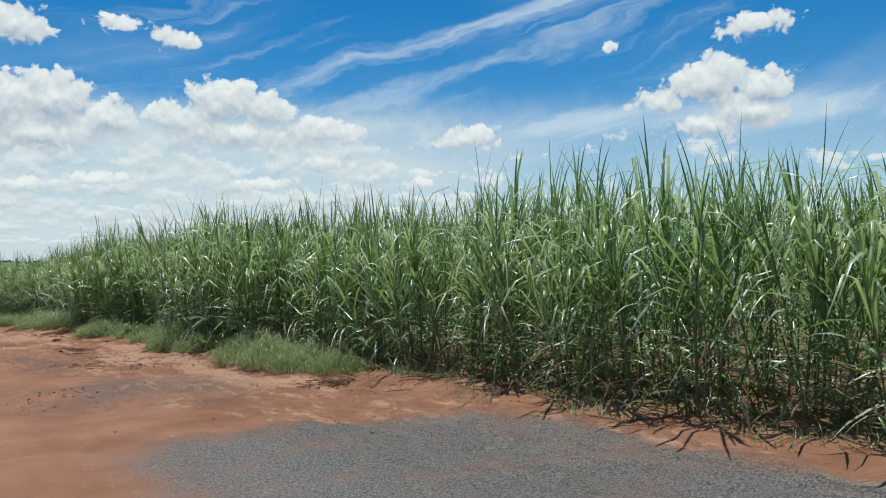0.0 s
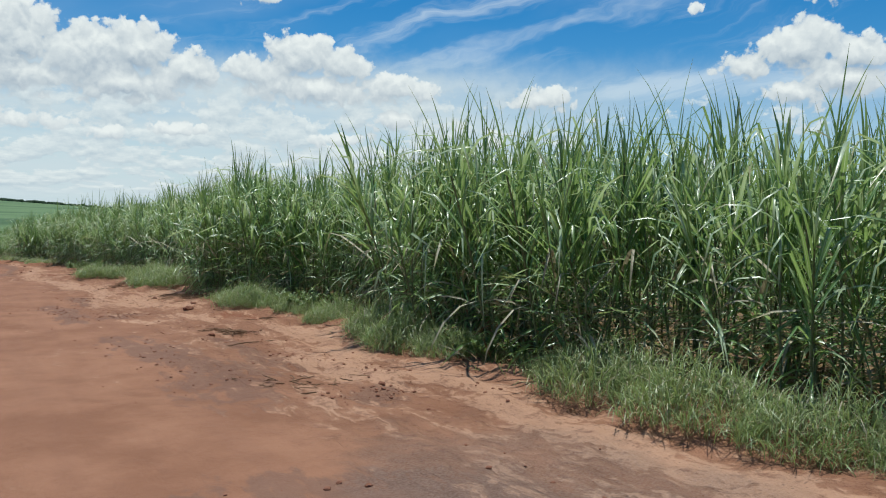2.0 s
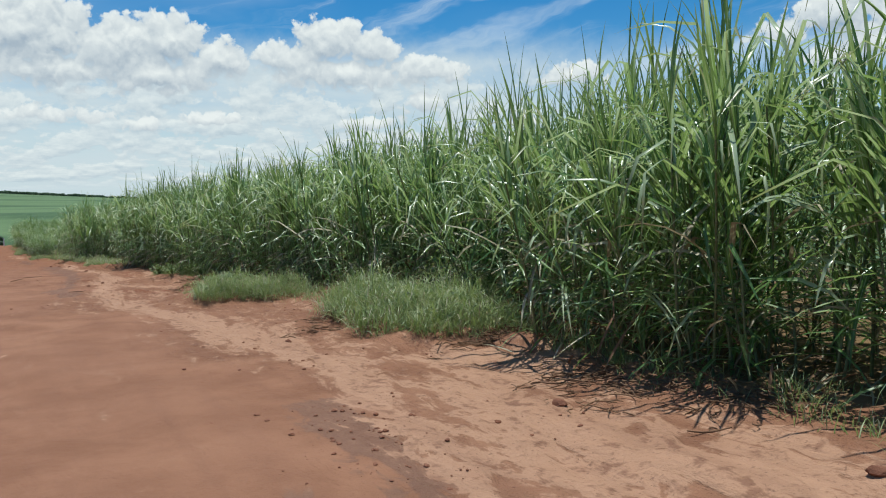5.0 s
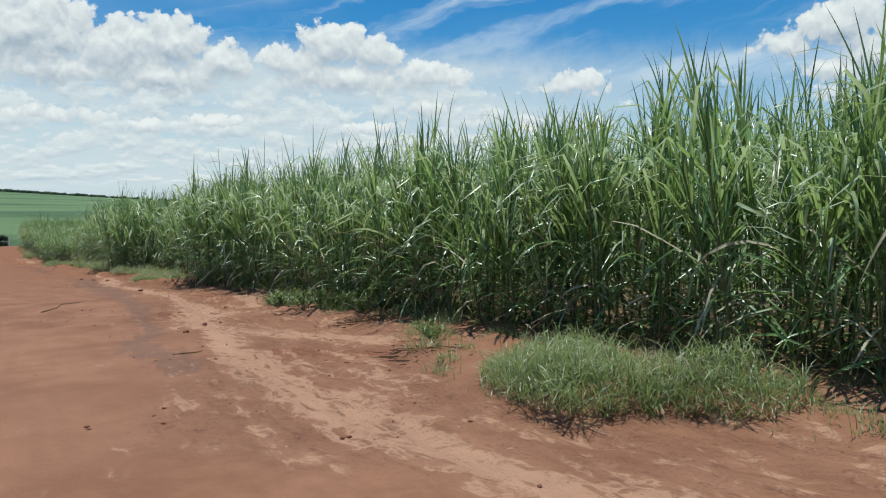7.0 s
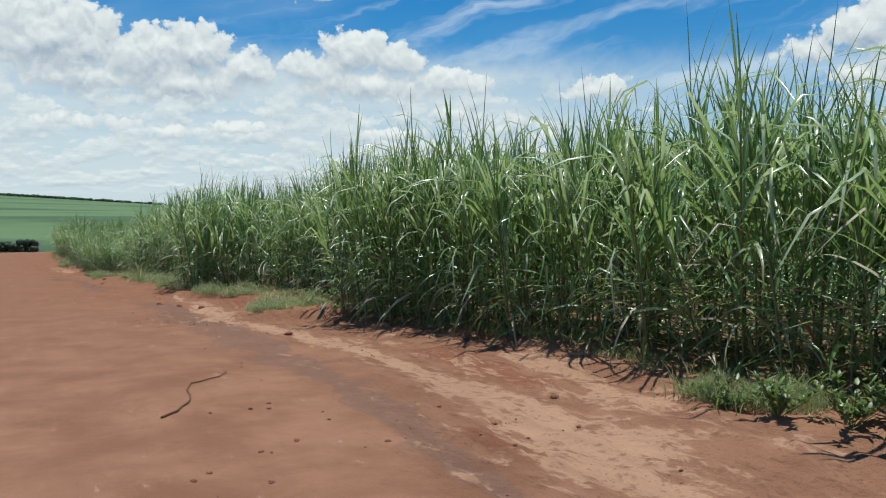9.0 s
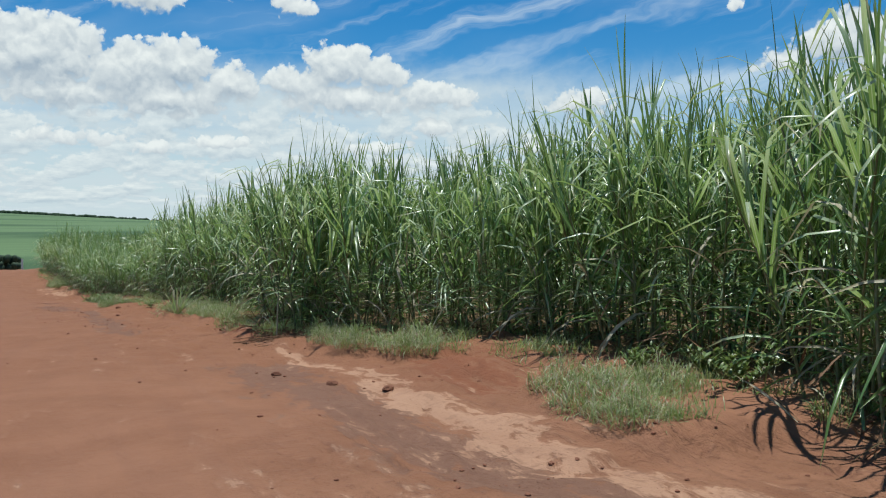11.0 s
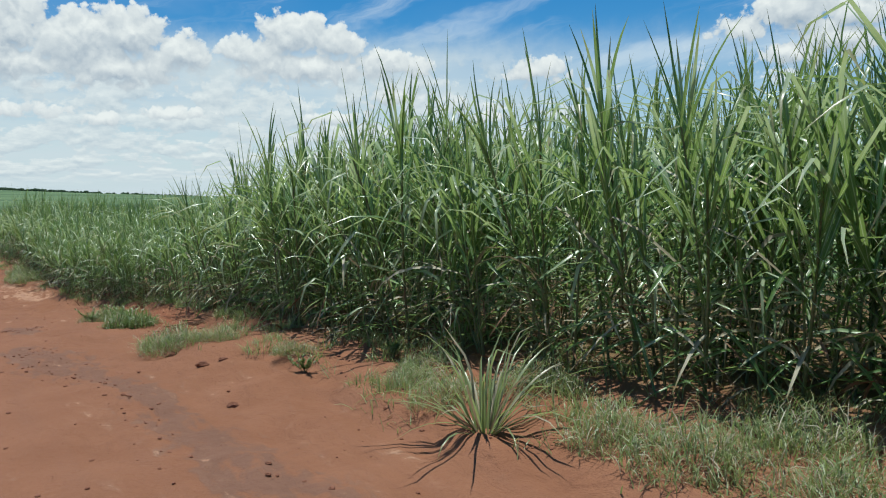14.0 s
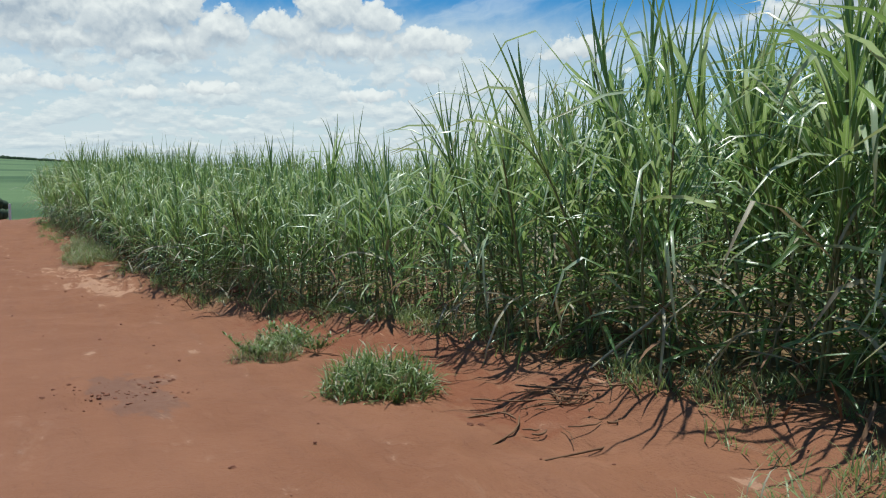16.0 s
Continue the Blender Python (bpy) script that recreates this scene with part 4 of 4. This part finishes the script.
def build_straw():
    rng = random.Random(31)

    def stick(x, y, z, turn, length, r, bow):
        pts, k = [], 5
        for i in range(k):
            s = i / (k - 1) - 0.5
            pts.append((x + math.cos(turn) * length * s - math.sin(turn) * bow * s * s * 4, y + math.sin(turn) * length * s + math.cos(turn) * bow * s * s * 4, z + rng.uniform(0, 0.012)))
        vs, uv = [], []
        for i, p in enumerate(pts):
            q = r * (1 - 0.6 * abs(i / (k - 1) - 0.5))
            for a, b in ((-1, 0), (0, 1), (1, 0), (0, -1)):
                vs.append((p[0] - math.sin(turn) * q * a, p[1] + math.cos(turn) * q * a, p[2] + q * b))
                uv.append((0, 0))
        qs = [(i * 4 + j, i * 4 + (j + 1) % 4, i * 4 + 4 + (j + 1) % 4, i * 4 + 4 + j) for i in range(k - 1) for j in range(4)]
        return np.array(vs), np.array(qs), np.zeros(len(qs), int), np.array(uv)

    # dark heaps along the cane's foot stand in partly for its spiky leaf shadows
    for y, x, rx, ry, n in [(32.3, 5.3, 0.6, 0.3, 110), (30.1, 5.0, 0.8, 0.5, 90), (29.2, 5.2, 0.9, 0.5, 110), (28.4, 5.2, 0.6, 0.5, 100), (43.5, 3.9, 0.5, 0.7, 60), (35.7, 4.5, 0.3, 0.3, 60), (21.8, 4.1, 0.4, 0.22, 90), (47.3, 4.7, 0.5, 0.4, 90), (73.1, 3.1, 0.6, 0.5, 140), (69.6, 2.6, 0.5, 0.8, 170),
                            (9.1, 6.2, 0.5, 0.3, 80), (10.4, 5.4, 0.5, 0.3, 90), (23.0, 5.0, 0.35, 0.3, 14), (35.0, 4.0, 0.4, 0.2, 40), (16.7, 3.4, 0.8, 0.4, 30), (86.7, 2.4, 0.7, 0.5, 70)]:
        pieces = []
        for i in range(n):
            a, b = rng.gauss(0, rx * 0.5), rng.gauss(0, ry * 0.5)
            pieces.append(stick(a, b, ground_z(x + a, y + b) - ground_z(x, y) + rng.uniform(0, 0.05), rng.gauss(0.2, 0.9), 0.06 + 0.34 * rng.random() ** 2, rng.uniform(0.003, 0.009), rng.uniform(-0.04, 0.04)))
        v, q, mt, u = joined(pieces)
        ob = new("straw_heap", mesh_of("straw_heap", v, q, [STRAW], mt, u))
        ob.location = (x, y, ground_z(x, y))
        tagged(ob, "dark heap of dead cane straw on the red soil", "straw", "straw heaps on the verge", "stuff")
    for y, x, turn, length in [(85.9, 2.0, 0.1, 1.0), (86.4, 1.7, 0.7, 0.6), (20.3, 3.9, 0.1, 0.8), (19.9, 3.5, 0.3, 0.5), (45.3, 1.6, 0.2, 0.4), (13.6, 0.6, 0.1, 0.5), (86.0, 2.9, 1.9, 0.9)]:
        pts_z = ground_z(x, y) + 0.012
        v, q, mt, u = stick(0, 0, 0, turn, length, 0.008, 0.05)
        ob = new("twig", mesh_of("twig", v, q, [STRAW], mt, u))
        ob.location = (x, y, pts_z)
        tagged(ob, "thin dry brown stick lying on the track", "stick", "sticks on the track")


build_straw()


def build_long_twig():
    """A long crooked twig on the open track."""
    rng, pts = random.Random(43), []
    for i in range(15):
        f = i / 14
        bow = 0.07 * math.sin(f * 9) + rng.uniform(-0.025, 0.025)
        x, y = 0.1 + 0.88 * f + bow, 52.9 + 2.15 * f - bow
        pts.append((x, y, ground_z(x, y) + 0.012))
    me = bpy.data.meshes.new("twig")
    bm = bmesh.new()
    rings = []
    for i, p in enumerate(pts):
        r = 0.011 - 0.006 * i / 14
        rings.append([bm.verts.new((p[0] + r * a, p[1], p[2] + r * b)) for a, b in ((-1, 0), (0, 1), (1, 0), (0, -1))])
    for a, b in zip(rings, rings[1:]):
        for j in range(4):
            bm.faces.new((a[j], a[(j + 1) % 4], b[(j + 1) % 4], b[j]))
    bm.to_mesh(me)
    bm.free()
    me.materials.append(STRAW)
    tagged(new("twig", me), "long crooked dark twig lying on the open track", "stick", "sticks on the track")


build_long_twig()


def build_dry_stalk():
    pts = [(0, 0, -0.02), (0.03, 0.05, 0.25), (0.06, 0.12, 0.5), (0.1, 0.2, 0.75)]
    v, q, mt, u = tube(pts, [0.014, 0.013, 0.012, 0.009], 6)
    ob = stand(new("dry_stalk", mesh_of("dry_stalk", v, q, [CANE_DRY], mt, u)), 2.55, 69.4, 0.0, 1.0)
    tagged(ob, "dry pale cane stalk standing at the edge of the track", "cane stalk")
    v, q, mt, u = tube([(0, 0, 0), (0.2, -0.1, 0.18), (0.4, -0.21, 0.36), (0.56, -0.3, 0.55)], [0.012, 0.02, 0.022, 0.012], 6)
    ob = stand(new("dry_stalk", mesh_of("dry_stalk", v, q, [CANE_DRY], mt, u)), 2.72, 86.9, 0.0, 1.0)
    tagged(ob, "broken pale cane stalk leaning out of the cane", "cane stalk")


build_dry_stalk()


# ---------------------------------------------------------------- distance
def build_distance():
    rng = random.Random(5)
    pieces = []
    base = bmesh.new()
    bmesh.ops.create_icosphere(base, subdivisions=2, radius=1.0)
    bv = np.array([v.co[:] for v in base.verts])
    bq = np.array([[v.index for v in f.verts] for f in base.faces])
    base.free()

    def lump(x, y, z, r, tall):
        d = 1 + 0.35 * np.array([noise.noise(Vector(p) * 1.7 + Vector((x, y, 0))) for p in bv])
        return bv * d[:, None] * (r, r, tall) + (x, y, z), bq, np.zeros(len(bq), int), np.zeros((len(bv), 2))

    for i in range(420):
        x = rng.uniform(-300, 620)
        y = rng.uniform(1690, 1740)
        pieces.append(lump(x, y, lie(x, y) + 1.0, rng.uniform(3, 7), rng.uniform(3, 5.5)))
    v, q, mt, u = joined(pieces)
    tagged(new("far_woods", mesh_of("far_woods", v, q, [WOODS], mt, u)), "dark line of trees along the far ridge", "trees", kind="stuff")
    pieces = []
    for i in range(520):
        x = -2.2 - 40 * rng.random() ** 1.5
        y = rng.uniform(144, 147)
        pieces.append(lump(x, y, lie(x, y) + rng.uniform(0.2, 1.7), rng.uniform(0.25, 0.42), rng.uniform(0.25, 0.42)))
    v, q, mt, u = joined(pieces)
    tagged(new("hedge", mesh_of("hedge", v, q, [HEDGE], mt, u)), "dark green hedge beyond the end of the track", "hedge", kind="stuff")
    bm = bmesh.new()
    bmesh.ops.create_cone(bm, cap_ends=True, segments=8, radius1=0.08, radius2=0.075, depth=1.3)
    me = bpy.data.meshes.new("marker_post")
    bm.to_mesh(me)
    bm.free()
    me.materials.append(PAINT)
    post = tagged(new("marker_post", me), "white marker post at the end of the dirt track", "post")
    post.location = (-1.7, 140, lie(-1.7, 140) + 0.6)


build_distance()
